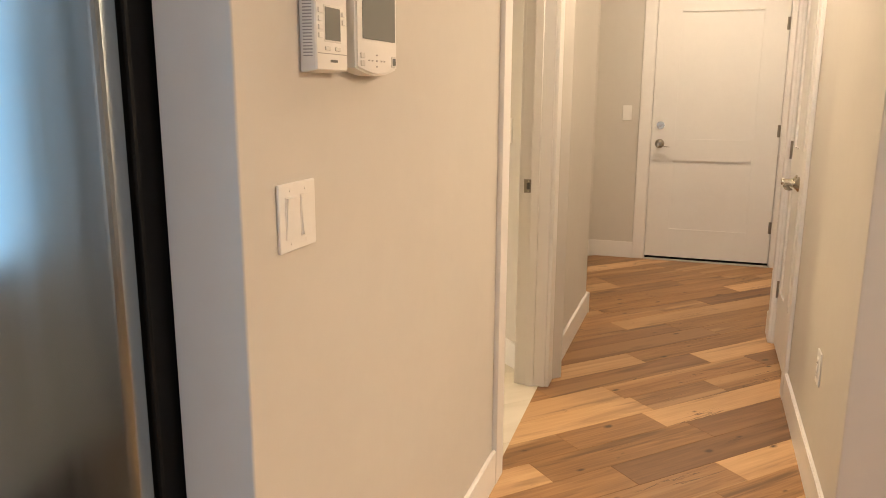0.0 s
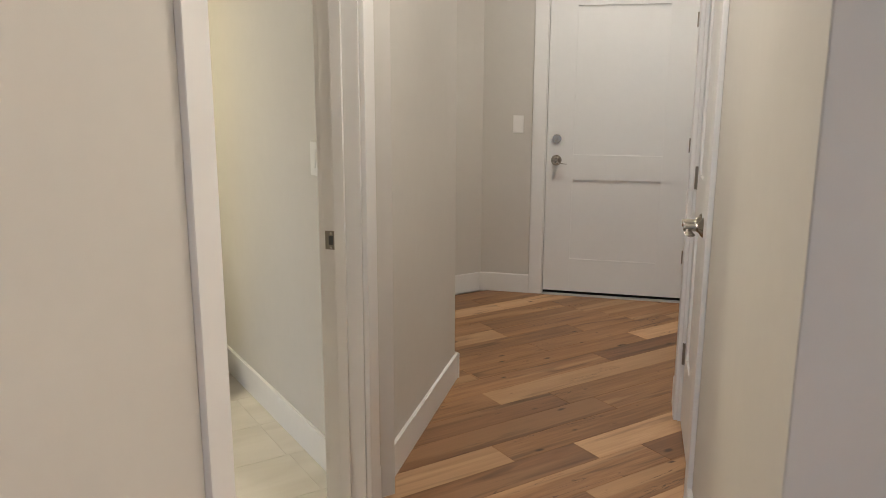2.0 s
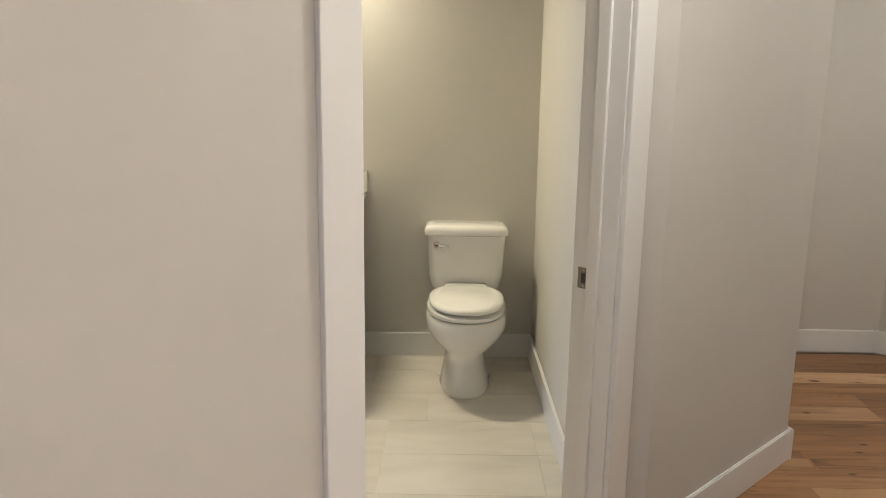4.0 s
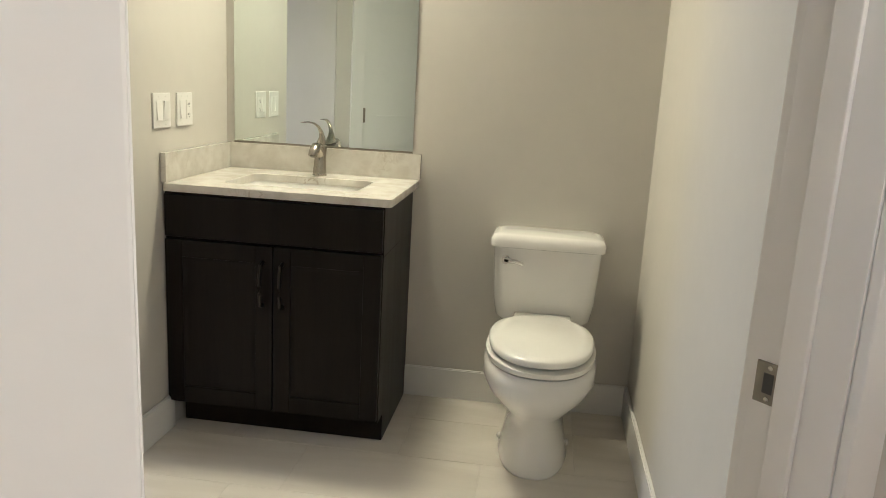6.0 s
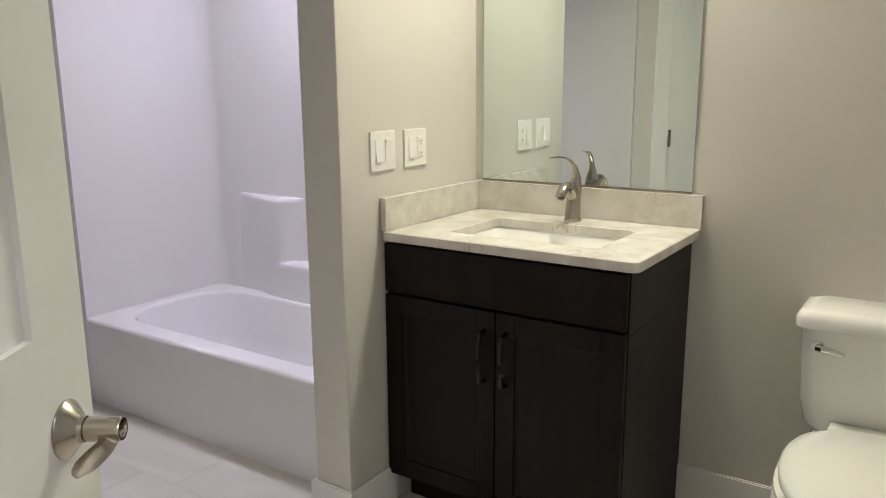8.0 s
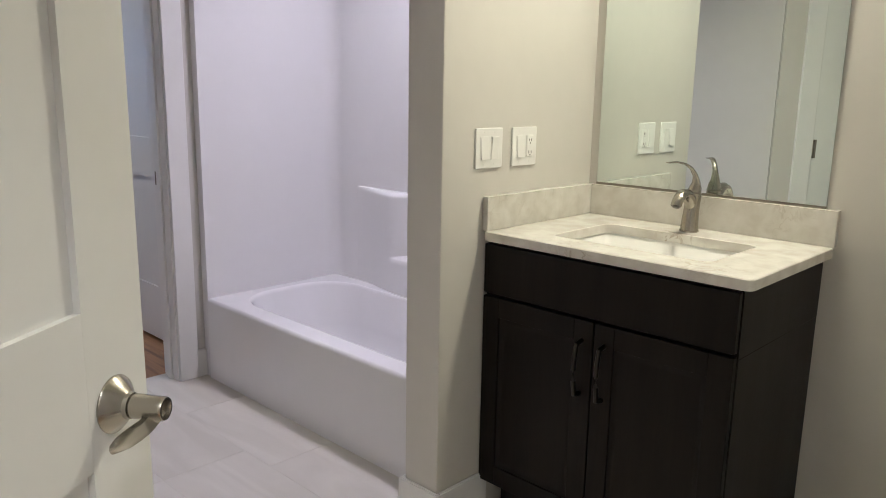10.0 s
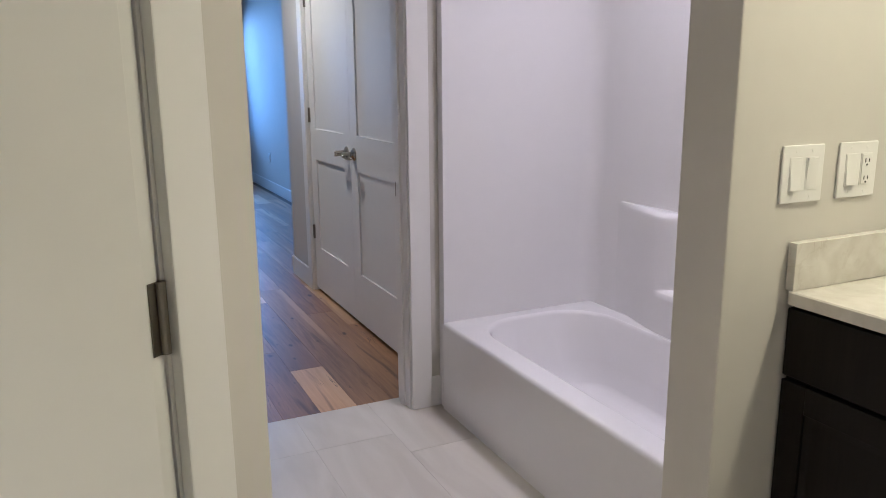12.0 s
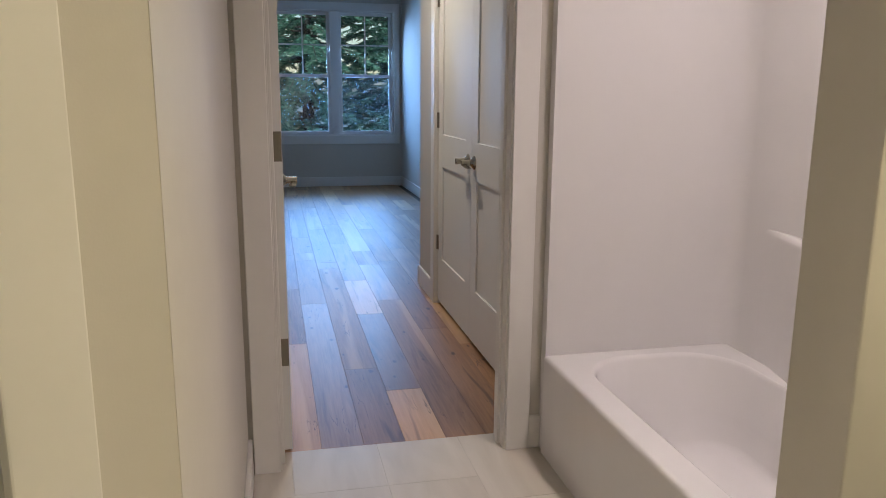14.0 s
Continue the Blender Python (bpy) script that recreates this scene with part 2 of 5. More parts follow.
def stone_tile():
    m = material("porcelain_tile", (0.46, 0.435, 0.40), 0.33)
    n, l = m.node_tree.nodes, m.node_tree.links
    co, info, comb, off = (n.new("ShaderNode" + k) for k in ("TexCoord", "ObjectInfo", "CombineXYZ", "VectorMath"))
    off.operation = "MULTIPLY_ADD"
    off.inputs[1].default_value = (23, 41, 7)
    for k in range(3):
        l.new(info.outputs["Random"], comb.inputs[k])
    l.new(comb.outputs[0], off.inputs[0])
    l.new(co.outputs["Object"], off.inputs[2])
    mp, t, r = n.new("ShaderNodeMapping"), n.new("ShaderNodeTexNoise"), n.new("ShaderNodeValToRGB")
    mp.inputs["Scale"].default_value = (1.6, 7, 1)
    t.inputs["Scale"].default_value, t.inputs["Detail"].default_value, t.inputs["Distortion"].default_value = 1, 8, 0.9
    l.new(off.outputs[0], mp.inputs[0])
    l.new(mp.outputs[0], t.inputs[0])
    e = r.color_ramp.elements
    e[0].position, e[1].position = 0.33, 0.70
    e[0].color, e[1].color = (0.56, 0.52, 0.455, 1), (0.67, 0.63, 0.565, 1)
    l.new(t.outputs[0], r.inputs[0])
    l.new(r.outputs[0], n["Principled BSDF"].inputs["Base Color"])
    return m


TILE = stone_tile()


def glass(name, tint=(1, 1, 1)):
    m = bpy.data.materials.new(name)
    m.use_nodes = True
    n, l = m.node_tree.nodes, m.node_tree.links
    n.clear()
    out, mix, tr, gl, fr = (n.new("ShaderNode" + k) for k in ("OutputMaterial", "MixShader", "BsdfTransparent", "BsdfGlossy", "Fresnel"))
    tr.inputs[0].default_value = (*tint, 1)
    gl.inputs["Roughness"].default_value = 0.0
    l.new(fr.outputs[0], mix.inputs[0])
    l.new(tr.outputs[0], mix.inputs[1])
    l.new(gl.outputs[0], mix.inputs[2])
    l.new(mix.outputs[0], out.inputs[0])
    return m


GLASS = glass("window_glass", (0.96, 0.99, 1.0))
SCREEN_MESH = glass("insect_screen_mesh", (0.80, 0.88, 0.96))
MIRROR = material("mirror_silver", (0.80, 0.87, 0.85), 0.0, 1.0)


def emitter(name, colour, strength):
    m = material(name, colour, 0.4)
    b = m.node_tree.nodes["Principled BSDF"]
    b.inputs["Emission Color"].default_value, b.inputs["Emission Strength"].default_value = (*colour, 1), strength
    return m


LAMP_WARM = emitter("lit_glass_shade", (1.0, 0.90, 0.68), 3)
LAMP_COOL = emitter("lit_ceiling_lens", (0.92, 0.90, 1.0), 6)
LAMP_NEUTRAL = emitter("lit_downlight_lens", (1.0, 0.9, 0.78), 6)


def foliage():
    m = material("conifer_needles", (0.06, 0.11, 0.035), 0.6)
    n, l = m.node_tree.nodes, m.node_tree.links
    g, r = n.new("ShaderNodeNewGeometry"), n.new("ShaderNodeValToRGB")
    e = r.color_ramp.elements
    e[0].color, e[1].color = (0.06, 0.17, 0.12, 1), (0.28, 0.46, 0.31, 1)
    l.new(g.outputs["Random Per Island"], r.inputs[0])
    l.new(r.outputs[0], n["Principled BSDF"].inputs["Base Color"])
    thin, mix = n.new("ShaderNodeBsdfTranslucent"), n.new("ShaderNodeMixShader")
    mix.inputs[0].default_value = 0.45
    l.new(r.outputs[0], thin.inputs["Color"])
    l.new(n["Principled BSDF"].outputs[0], mix.inputs[1])
    l.new(thin.outputs[0], mix.inputs[2])
    l.new(mix.outputs[0], n["Material Output"].inputs["Surface"])
    return m


NEEDLES = foliage()


# ---- mesh helpers ----
def box(bm, x0, x1, y0, y1, z0, z1, m=None, bevel=0.0, segments=2):
    c = Matrix.LocRotScale(((x0 + x1) / 2, (y0 + y1) / 2, (z0 + z1) / 2), None, (x1 - x0, y1 - y0, z1 - z0))
    g = bmesh.ops.create_cube(bm, size=1, matrix=(m @ c) if m else c)
    if bevel:
        es = list({e for v in g["verts"] for e in v.link_edges})
        bmesh.ops.bevel(bm, geom=es, offset=bevel, segments=segments, affect="EDGES", profile=0.5)
    return bm


def prism(bm, pts, z0, z1):
    lo = [bm.verts.new((x, y, z0)) for x, y in pts]
    hi = [bm.verts.new((x, y, z1)) for x, y in pts]
    n = len(pts)
    bm.faces.new(lo[::-1])
    bm.faces.new(hi)
    for i in range(n):
        bm.faces.new((lo[i], lo[(i + 1) % n], hi[(i + 1) % n], hi[i]))
    bmesh.ops.recalc_face_normals(bm, faces=bm.faces)
    return bm


def loft(bm, rings, cap0=True, cap1=True):
    vs = [[bm.verts.new(p) for p in r] for r in rings]
    n = len(vs[0])
    for a, b in zip(vs, vs[1:]):
        for i in range(n):
            bm.faces.new((a[i], a[(i + 1) % n], b[(i + 1) % n], b[i]))
    if cap0:
        bm.faces.new(vs[0][::-1])
    if cap1:
        bm.faces.new(vs[-1])
    return bm


def rrect(cx, cy, hx, hy, r, z, k=5):
    out = []
    for q, (sx, sy) in enumerate(((1, 1), (-1, 1), (-1, -1), (1, -1))):
        for i in range(k + 1):
            a = math.pi / 2 * (q + i / k)
            out.append((cx + sx * (hx - r) + r * math.cos(a), cy + sy * (hy - r) + r * math.sin(a), z))
    return out


def oval(cx, cy, rx, ry_front, ry_back, z, n=40, power=2.3):
    out = []
    for i in range(n):
        a = 2 * math.pi * i / n
        c, s = math.cos(a), math.sin(a)
        ry = ry_back if s > 0 else ry_front
        out.append((cx + rx * math.copysign(abs(c) ** (2 / power), c), cy + ry * math.copysign(abs(s) ** (2 / power), s), z))
    return out


def tube(bm, path, radii, n=12, squash=1.0):
    """A round bar along a path of points with a radius at each."""
    rings = []
    n = n if n < 6 else max(n, 20)
    for i, p in enumerate(path):
        p = Vector(p)
        d = (Vector(path[min(i + 1, len(path) - 1)]) - Vector(path[max(i - 1, 0)])).normalized()
        side = d.cross(Vector((0, 0, 1)))
        side = side.normalized() if side.length > 1e-3 else Vector((1, 0, 0))
        up = side.cross(d).normalized()
        rings.append([p + radii[i] * (math.cos(2 * math.pi * k / n) * side + squash * math.sin(2 * math.pi * k / n) * up) for k in range(n)])
    loft(bm, rings)
    bmesh.ops.recalc_face_normals(bm, faces=bm.faces)
    return bm


def disc(bm, centre, axis, r, depth, n=28, bevel=0.0):
    rot = Vector(axis).normalized().to_track_quat("Z", "Y").to_matrix().to_4x4()
    g = bmesh.ops.create_cone(bm, cap_ends=True, segments=n, radius1=r, radius2=r, depth=depth, matrix=Matrix.Translation(centre) @ rot)
    if bevel:
        bmesh.ops.bevel(bm, geom=[e for e in {e for v in g["verts"] for e in v.link_edges} if len(e.link_faces) == 2 and e.calc_face_angle(0) > 1], offset=bevel, segments=2, affect="EDGES")
    return bm


def mesh(name, bm, mat, smooth=20):
    me = bpy.data.meshes.new(name)
    bm.normal_update()
    if smooth:
        for f in bm.faces:
            f.smooth = True
        for e in bm.edges:
            if len(e.link_faces) == 2 and e.calc_face_angle(0) > radians(smooth):
                e.smooth = False
    bm.to_mesh(me)
    bm.free()
    me.materials.append(mat)
    return me


def part(name, bm, mat, parent=None, label="", smooth=20):
    ob = new(name, mesh(name, bm, mat, smooth))
    if parent is not None:
        ob.parent = parent
    if label:
        ob["label"] = label
    return ob


def thing(name, m, label, category, group="", kind=""):
    ob = new(name)
    ob.matrix_world = m
    return tagged(ob, label, category, group, kind)


def B(*a, **k):
    return box(bmesh.new(), *a, **k)


def structure(name, bm, mat, label, category):
    return tagged(part(name, bm, mat), label, category, kind="structure")


def uwbox(u0, u1, w0, w1, z0, z1, bevel=0.0):
    return box(bmesh.new(), u0, u1, w0, w1, z0, z1, TURN45, bevel)


# ---- the shell ----
def seg(p0, p1, a, b, z0, z1, bevel=0.0):
    """A board along p0-p1; a and b are its two distances to the left of that line."""
    d = Vector(p1) - Vector(p0)
    m = Matrix.Translation((p0[0], p0[1], 0)) @ Matrix.Rotation(math.atan2(d.y, d.x), 4, "Z")
    return box(bmesh.new(), 0, d.length, min(a, b), max(a, b), z0, z1, m, bevel)


def wall(name, p0, p1, thick, label, z0=-0.05, z1=CEIL, mat=PAINT):
    """A wall whose seen face runs from p0 to p1; its body lies to the left of that line (to the right for a negative thickness)."""
    return structure(name, seg(p0, p1, 0, thick, z0, z1), mat, label, "wall")


def P(u, w):
    return uw(u, w)[:2]


WALL_LABEL = "smooth warm light grey painted drywall wall"


def cornered_wall(name, p0, p1, thick, label, r):
    """A wall with a rounded upright corner at p0."""
    bm = seg(p0, p1, 0, thick, -0.05, CEIL)
    edge = [e for e in bm.edges if all((v.co.xy - Vector(p0)).length < 0.003 for v in e.verts)]
    bmesh.ops.bevel(bm, geom=edge, offset=r, segments=9, affect="EDGES", profile=0.5)
    return tagged(part(name, bm, PAINT, smooth=0), label, "wall", kind="structure")


cornered_wall("wall_hall_left", P(1.276, HALL_W), P(JAMB_L - 0.02, HALL_W), T, "pale grey hall wall with thermostats and a double switch", 0.004)
wall("wall_hall_left_far", P(JAMB_R + 0.02, HALL_W), P(4.84, HALL_W), T, WALL_LABEL)
wall("wall_hall_left_head", P(JAMB_L - 0.02, HALL_W), P(JAMB_R + 0.02, HALL_W), T, WALL_LABEL, 2.06)
wall("wall_entry_west", (2.998, 3.98), (2.998, 5.29), T, WALL_LABEL)
wall("wall_entry_north", (2.998, 5.165), (4.15, 5.165), T, "pale grey painted wall of the entry alcove")
wall("wall_entry_door_left", P(DOOR_U, 0.437), P(DOOR_U, 0.885), -T, "pale grey entry wall with a light switch")
wall("wall_entry_door_right", P(DOOR_U, -1.03), P(DOOR_U, -0.52), -T, WALL_LABEL)
wall("wall_entry_door_head", P(DOOR_U, -0.52), P(DOOR_U, 0.437), -T, WALL_LABEL, 2.06)
# unseen walls, added to keep sky light out of the entry door's gaps
wall("wall_sky_block", P(DOOR_U + 0.6, -1.2), P(DOOR_U + 0.6, 1.1), -T, WALL_LABEL)
for w in (-1.0, 0.9):
    wall("wall_sky_block_side", P(DOOR_U + T, w), P(DOOR_U + 0.6, w), T, WALL_LABEL)
wall("wall_entry_right", P(4.80, -0.90), P(DOOR_U + 0.1, -0.90), -T, WALL_LABEL)
HALL_R = -0.383
cornered_wall("wall_hall_right", P(2.56, HALL_R), P(3.865, HALL_R), -T, "cream-lit grey painted hall wall with a low outlet", 0.004)
wall("wall_hall_right_end", P(4.615, HALL_R), P(4.80, HALL_R), -T, WALL_LABEL)
wall("wall_hall_right_head", P(3.865, HALL_R), P(4.615, HALL_R), -T, WALL_LABEL, 2.06)
# unseen solid block added behind the closet doors to stop light leaks
wall("wall_closet_block", P(3.7, HALL_R - T - 0.02), P(4.80, HALL_R - T - 0.02), -0.5, WALL_LABEL)
wall("wall_living_return", P(2.56, HALL_R - T), P(2.56, -3.1), T, "grey painted wall turning away from the hall")
wall("wall_living_right", P(-2.6, -3.1), P(2.7, -3.1), -T, WALL_LABEL)


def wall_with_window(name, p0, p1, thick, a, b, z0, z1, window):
    """A wall along p0-p1 with one window opening from a to b metres along it, and a plain fixed window, out of view,
    added in the opening.
    """
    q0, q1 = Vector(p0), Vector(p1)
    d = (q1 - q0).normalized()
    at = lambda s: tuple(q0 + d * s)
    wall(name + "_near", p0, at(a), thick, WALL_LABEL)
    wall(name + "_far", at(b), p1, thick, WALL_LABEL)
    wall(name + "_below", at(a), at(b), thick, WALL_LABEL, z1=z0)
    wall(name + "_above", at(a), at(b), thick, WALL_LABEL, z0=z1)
    w = thing(window, Matrix.Translation((*at(a), 0)) @ Matrix.Rotation(math.atan2(d.y, d.x), 4, "Z"), "unseen white vinyl window added for cool daylight", "window", kind="structure")
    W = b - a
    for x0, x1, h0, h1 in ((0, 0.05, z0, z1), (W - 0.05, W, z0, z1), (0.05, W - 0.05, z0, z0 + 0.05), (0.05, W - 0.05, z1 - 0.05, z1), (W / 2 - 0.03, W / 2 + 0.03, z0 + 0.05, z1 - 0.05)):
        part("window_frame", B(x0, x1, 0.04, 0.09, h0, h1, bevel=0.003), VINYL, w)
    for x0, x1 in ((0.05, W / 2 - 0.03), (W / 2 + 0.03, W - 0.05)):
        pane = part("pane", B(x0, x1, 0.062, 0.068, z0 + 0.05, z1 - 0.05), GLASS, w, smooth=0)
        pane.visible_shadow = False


# both windows are unseen, added to house the two cool fill lamps
wall_with_window("wall_living_back", P(-2.6, -3.2), P(-2.6, 1.95), T, 3.1, 4.6, 0.8, 2.2, "added_window_2")
wall_with_window("wall_kitchen_left", P(-2.6, 1.80), P(2.15, 1.80), T, 2.5, 3.4, 0.8, 2.1, "added_window_3")
wall("wall_fridge_back", P(2.02, 0.72), P(2.02, 1.9), -T, WALL_LABEL)
# bathroom
LINEN_U = 2.65
wall("wall_bath_right", (RIGHT_X, 3.05), (RIGHT_X, BACK_Y + T), -T, "warm white painted bathroom wall beside the toilet")
wall("wall_bath_back", (NIB[0], BACK_Y), (RIGHT_X, BACK_Y), T, "warm grey painted bathroom wall behind vanity and toilet")
wall("wall_tub_back", (BED_X - T, 5.20), (NIB[0], 5.20), T, WALL_LABEL)
structure("wall_nib", B(NIB[0], NIB[1], NIB[2], 5.20, -0.05, CEIL, bevel=0.004), PAINT, "short painted partition between tub and vanity", "wall")
wall("wall_linen_a", P(LINEN_U, BATH_W), P(LINEN_U, 1.253), T, WALL_LABEL)
wall("wall_linen_b", P(LINEN_U, 1.893), P(LINEN_U, 2.075), T, "angled painted wall beside the linen closet door")
wall("wall_linen_head", P(LINEN_U, 1.253), P(LINEN_U, 1.893), T, WALL_LABEL, 2.06)
wall("wall_linen_back", P(LINEN_U - T - 0.02, 0.9), P(LINEN_U - T - 0.02, 2.0), 0.2, WALL_LABEL)
wall("wall_bath_south", (BED_X, 3.375), (0.415, 3.375), -T, "pale painted bathroom wall opposite the tub")
wall("wall_bed_door_south", (BED_X, 1.1), (BED_X, 3.465), T, WALL_LABEL)
wall("wall_bed_door_north", (BED_X, 4.305), (BED_X, 5.30), T, "pale painted wall between tub and bedroom door")
wall("wall_bed_door_head", (BED_X, 3.465), (BED_X, 4.305), T, WALL_LABEL, 2.06)
# bedroom
BC_Y = 4.455
wall("wall_bed_closet_near", (-1.625, BC_Y), (BED_X - T, BC_Y), T, WALL_LABEL)
wall("wall_bed_closet_far", (-3.72, BC_Y), (-3.215, BC_Y), T, "blue-lit painted wall beside the bedroom closet")
wall("wall_bed_closet_head", (-3.215, BC_Y), (-1.625, BC_Y), T, WALL_LABEL, 2.06)
wall("wall_bed_closet_back", (-3.6, BC_Y + T + 0.02), (BED_X - T, BC_Y + T + 0.02), 0.5, WALL_LABEL)
wall("wall_bed_closet_end", (-3.72, BC_Y + T), (-3.72, 5.3), -T, WALL_LABEL)
wall("wall_bed_north", (WIN_X, 5.27), (-3.6, 5.27), T, "painted bedroom wall washed in blue daylight")
wall("wall_bed_south", (WIN_X, 1.2), (BED_X, 1.2), -T, WALL_LABEL)
WIN = (3.55, 5.16, 0.70, 2.36)
wall("wall_window_below", (WIN_X, 1.1), (WIN_X, 5.4), T, "grey painted wall below the bedroom window", z1=WIN[2])
wall("wall_window_above", (WIN_X, 1.1), (WIN_X, 5.4), T, WALL_LABEL, z0=WIN[3])
wall("wall_window_left", (WIN_X, 1.1), (WIN_X, WIN[0]), T, WALL_LABEL, z0=WIN[2], z1=WIN[3])
wall("wall_window_right", (WIN_X, WIN[1]), (WIN_X, 5.4), T, WALL_LABEL, z0=WIN[2], z1=WIN[3])
structure("ceiling", B(-9.6, 6.2, -4.5, 6.0, CEIL, CEIL + 0.1), CEILING_PAINT, "flat matt white ceiling", "ceiling")


# ---- trim ----
def baseboard(p0, p1, side=1, label="white painted flat baseboard with eased top"):
    bm = seg(p0, p1, 0, side * 0.014, 0, 0.128)
    top = [e for e in bm.edges if all(v.co.z > 0.12 for v in e.verts)]
    bmesh.ops.bevel(bm, geom=top, offset=0.004, segments=2, affect="EDGES")
    return structure("baseboard", bm, TRIM, label, "baseboard")


CW = 0.088
for p0, p1, s in (
    (P(1.276, HALL_W), P(JAMB_L - CW, HALL_W), -1), (P(JAMB_R + CW, HALL_W), P(4.854, HALL_W), -1),
    (P(4.84, HALL_W - 0.014), (2.998, 3.88), -1), ((2.998, 3.85), (2.998, 5.165), -1), ((2.998, 5.165), (4.055, 5.165), -1),
    (P(DOOR_U, 0.515), P(DOOR_U, 0.86), 1), (P(2.546, HALL_R), P(3.88 - CW, HALL_R), 1), (P(4.60 + CW, HALL_R), P(4.80, HALL_R), 1),
    (P(2.56, HALL_R), P(2.56, -3.1), -1), ((RIGHT_X, 3.15), (RIGHT_X, BACK_Y), 1), ((1.20, BACK_Y), (RIGHT_X, BACK_Y), -1),
    ((NIB[1], NIB[2]), (NIB[1], 4.48), -1), ((NIB[0] - 0.014, NIB[2]), (NIB[1] + 0.014, NIB[2]), -1), ((NIB[0], NIB[2]), (NIB[0], 4.38), 1),
    ((BED_X, 3.375), (0.425, 3.375), 1), ((BED_X, 4.305 + CW - 0.02), (BED_X, 4.42), -1),
    (P(LINEN_U, 1.878 + CW), P(LINEN_U, 2.075), -1), (P(LINEN_U, BATH_W), P(LINEN_U, 1.268 - CW), -1),
    ((WIN_X, 1.2), (WIN_X, 5.27), -1), ((WIN_X, 5.27), (-3.72, 5.27), -1), ((-3.734, BC_Y), (-3.2 - CW, BC_Y), -1), ((-3.72, BC_Y - 0.014), (-3.72, 5.27), 1),
):
    baseboard(p0, p1, s)


def casing(p0, p1, side, height=2.045):
    """Flat door casing round the opening p0-p1, on one side of it."""
    d = (Vector(p1) - Vector(p0)).normalized()
    a, b = Vector(p0) - d * 0.005, Vector(p1) + d * 0.005
    bm = bmesh.new()

    def add(q0, q1, t, z0, z1, bev):
        m = Matrix.Translation((q0.x, q0.y, 0)) @ Matrix.Rotation(math.atan2(d.y, d.x), 4, "Z")
        box(bm, 0, (q1 - q0).length, min(0, side * t), max(0, side * t), z0, z1, m, bev)

    for e, s in ((a, -1), (b, 1)):
        ends = sorted((e, e + s * d * CW), key=lambda q: q.dot(d))
        add(ends[0], ends[1], 0.017, 0, height + 0.005, 0.003)
    add(a - d * CW, b + d * CW, 0.017, height + 0.005, height + CW, 0.003)
    return structure("door_casing", bm, TRIM, "flat white painted door casing", "trim")


def jamb(p0, p1, depth, height=2.045, stop=0.0, stop_side=1):
    """Door lining: two sides and a head, running back from the line p0-p1, with a thin stop."""
    d = (Vector(p1) - Vector(p0)).normalized()
    m = Matrix.Translation((p0[0], p0[1], 0)) @ Matrix.Rotation(math.atan2(d.y, d.x), 4, "Z")
    L = (Vector(p1) - Vector(p0)).length
    lo, hi = min(0, depth), max(0, depth)
    bm = bmesh.new()
    for x0, x1, z0, z1 in ((-0.02, 0, 0, height + 0.02), (L, L + 0.02, 0, height + 0.02), (0, L, height, height + 0.02)):
        box(bm, x0, x1, lo, hi, z0, z1, m, 0.001)
    if stop:
        for x0, x1, z0, z1 in ((0, 0.011, 0, height), (L - 0.011, L, 0, height), (0.011, L - 0.011, height - 0.011, height)):
            box(bm, x0, x1, min(stop, stop + stop_side * 0.035), max(stop, stop + stop_side * 0.035), z0, z1, m, 0.002)
    return structure("door_jamb", bm, TRIM, "white painted door jamb and stop", "trim")


casing(P(JAMB_L, HALL_W), P(JAMB_R, HALL_W), -1)
casing(P(JAMB_L, BATH_W), P(JAMB_R, BATH_W), 1)
jamb(P(JAMB_L, HALL_W), P(JAMB_R, HALL_W), T, stop=0.05)
casing(P(DOOR_U, 0.422), P(DOOR_U, -0.503), -1)
jamb(P(DOOR_U, 0.422), P(DOOR_U, -0.503), T)
casing(P(3.88, HALL_R), P(4.60, HALL_R), 1)
jamb(P(3.88, HALL_R), P(4.60, HALL_R), -T)
casing(P(LINEN_U, 1.268), P(LINEN_U, 1.878), -1)
jamb(P(LINEN_U, 1.268), P(LINEN_U, 1.878), T)
casing((BED_X, 3.485), (BED_X, 4.285), -1)
casing((BED_X - T, 3.485), (BED_X - T, 4.285), 1)
jamb((BED_X, 3.485), (BED_X, 4.285), T, stop=0.045)
casing((-3.2, BC_Y), (-1.64, BC_Y), -1)
jamb((-3.2, BC_Y), (-1.64, BC_Y), T)


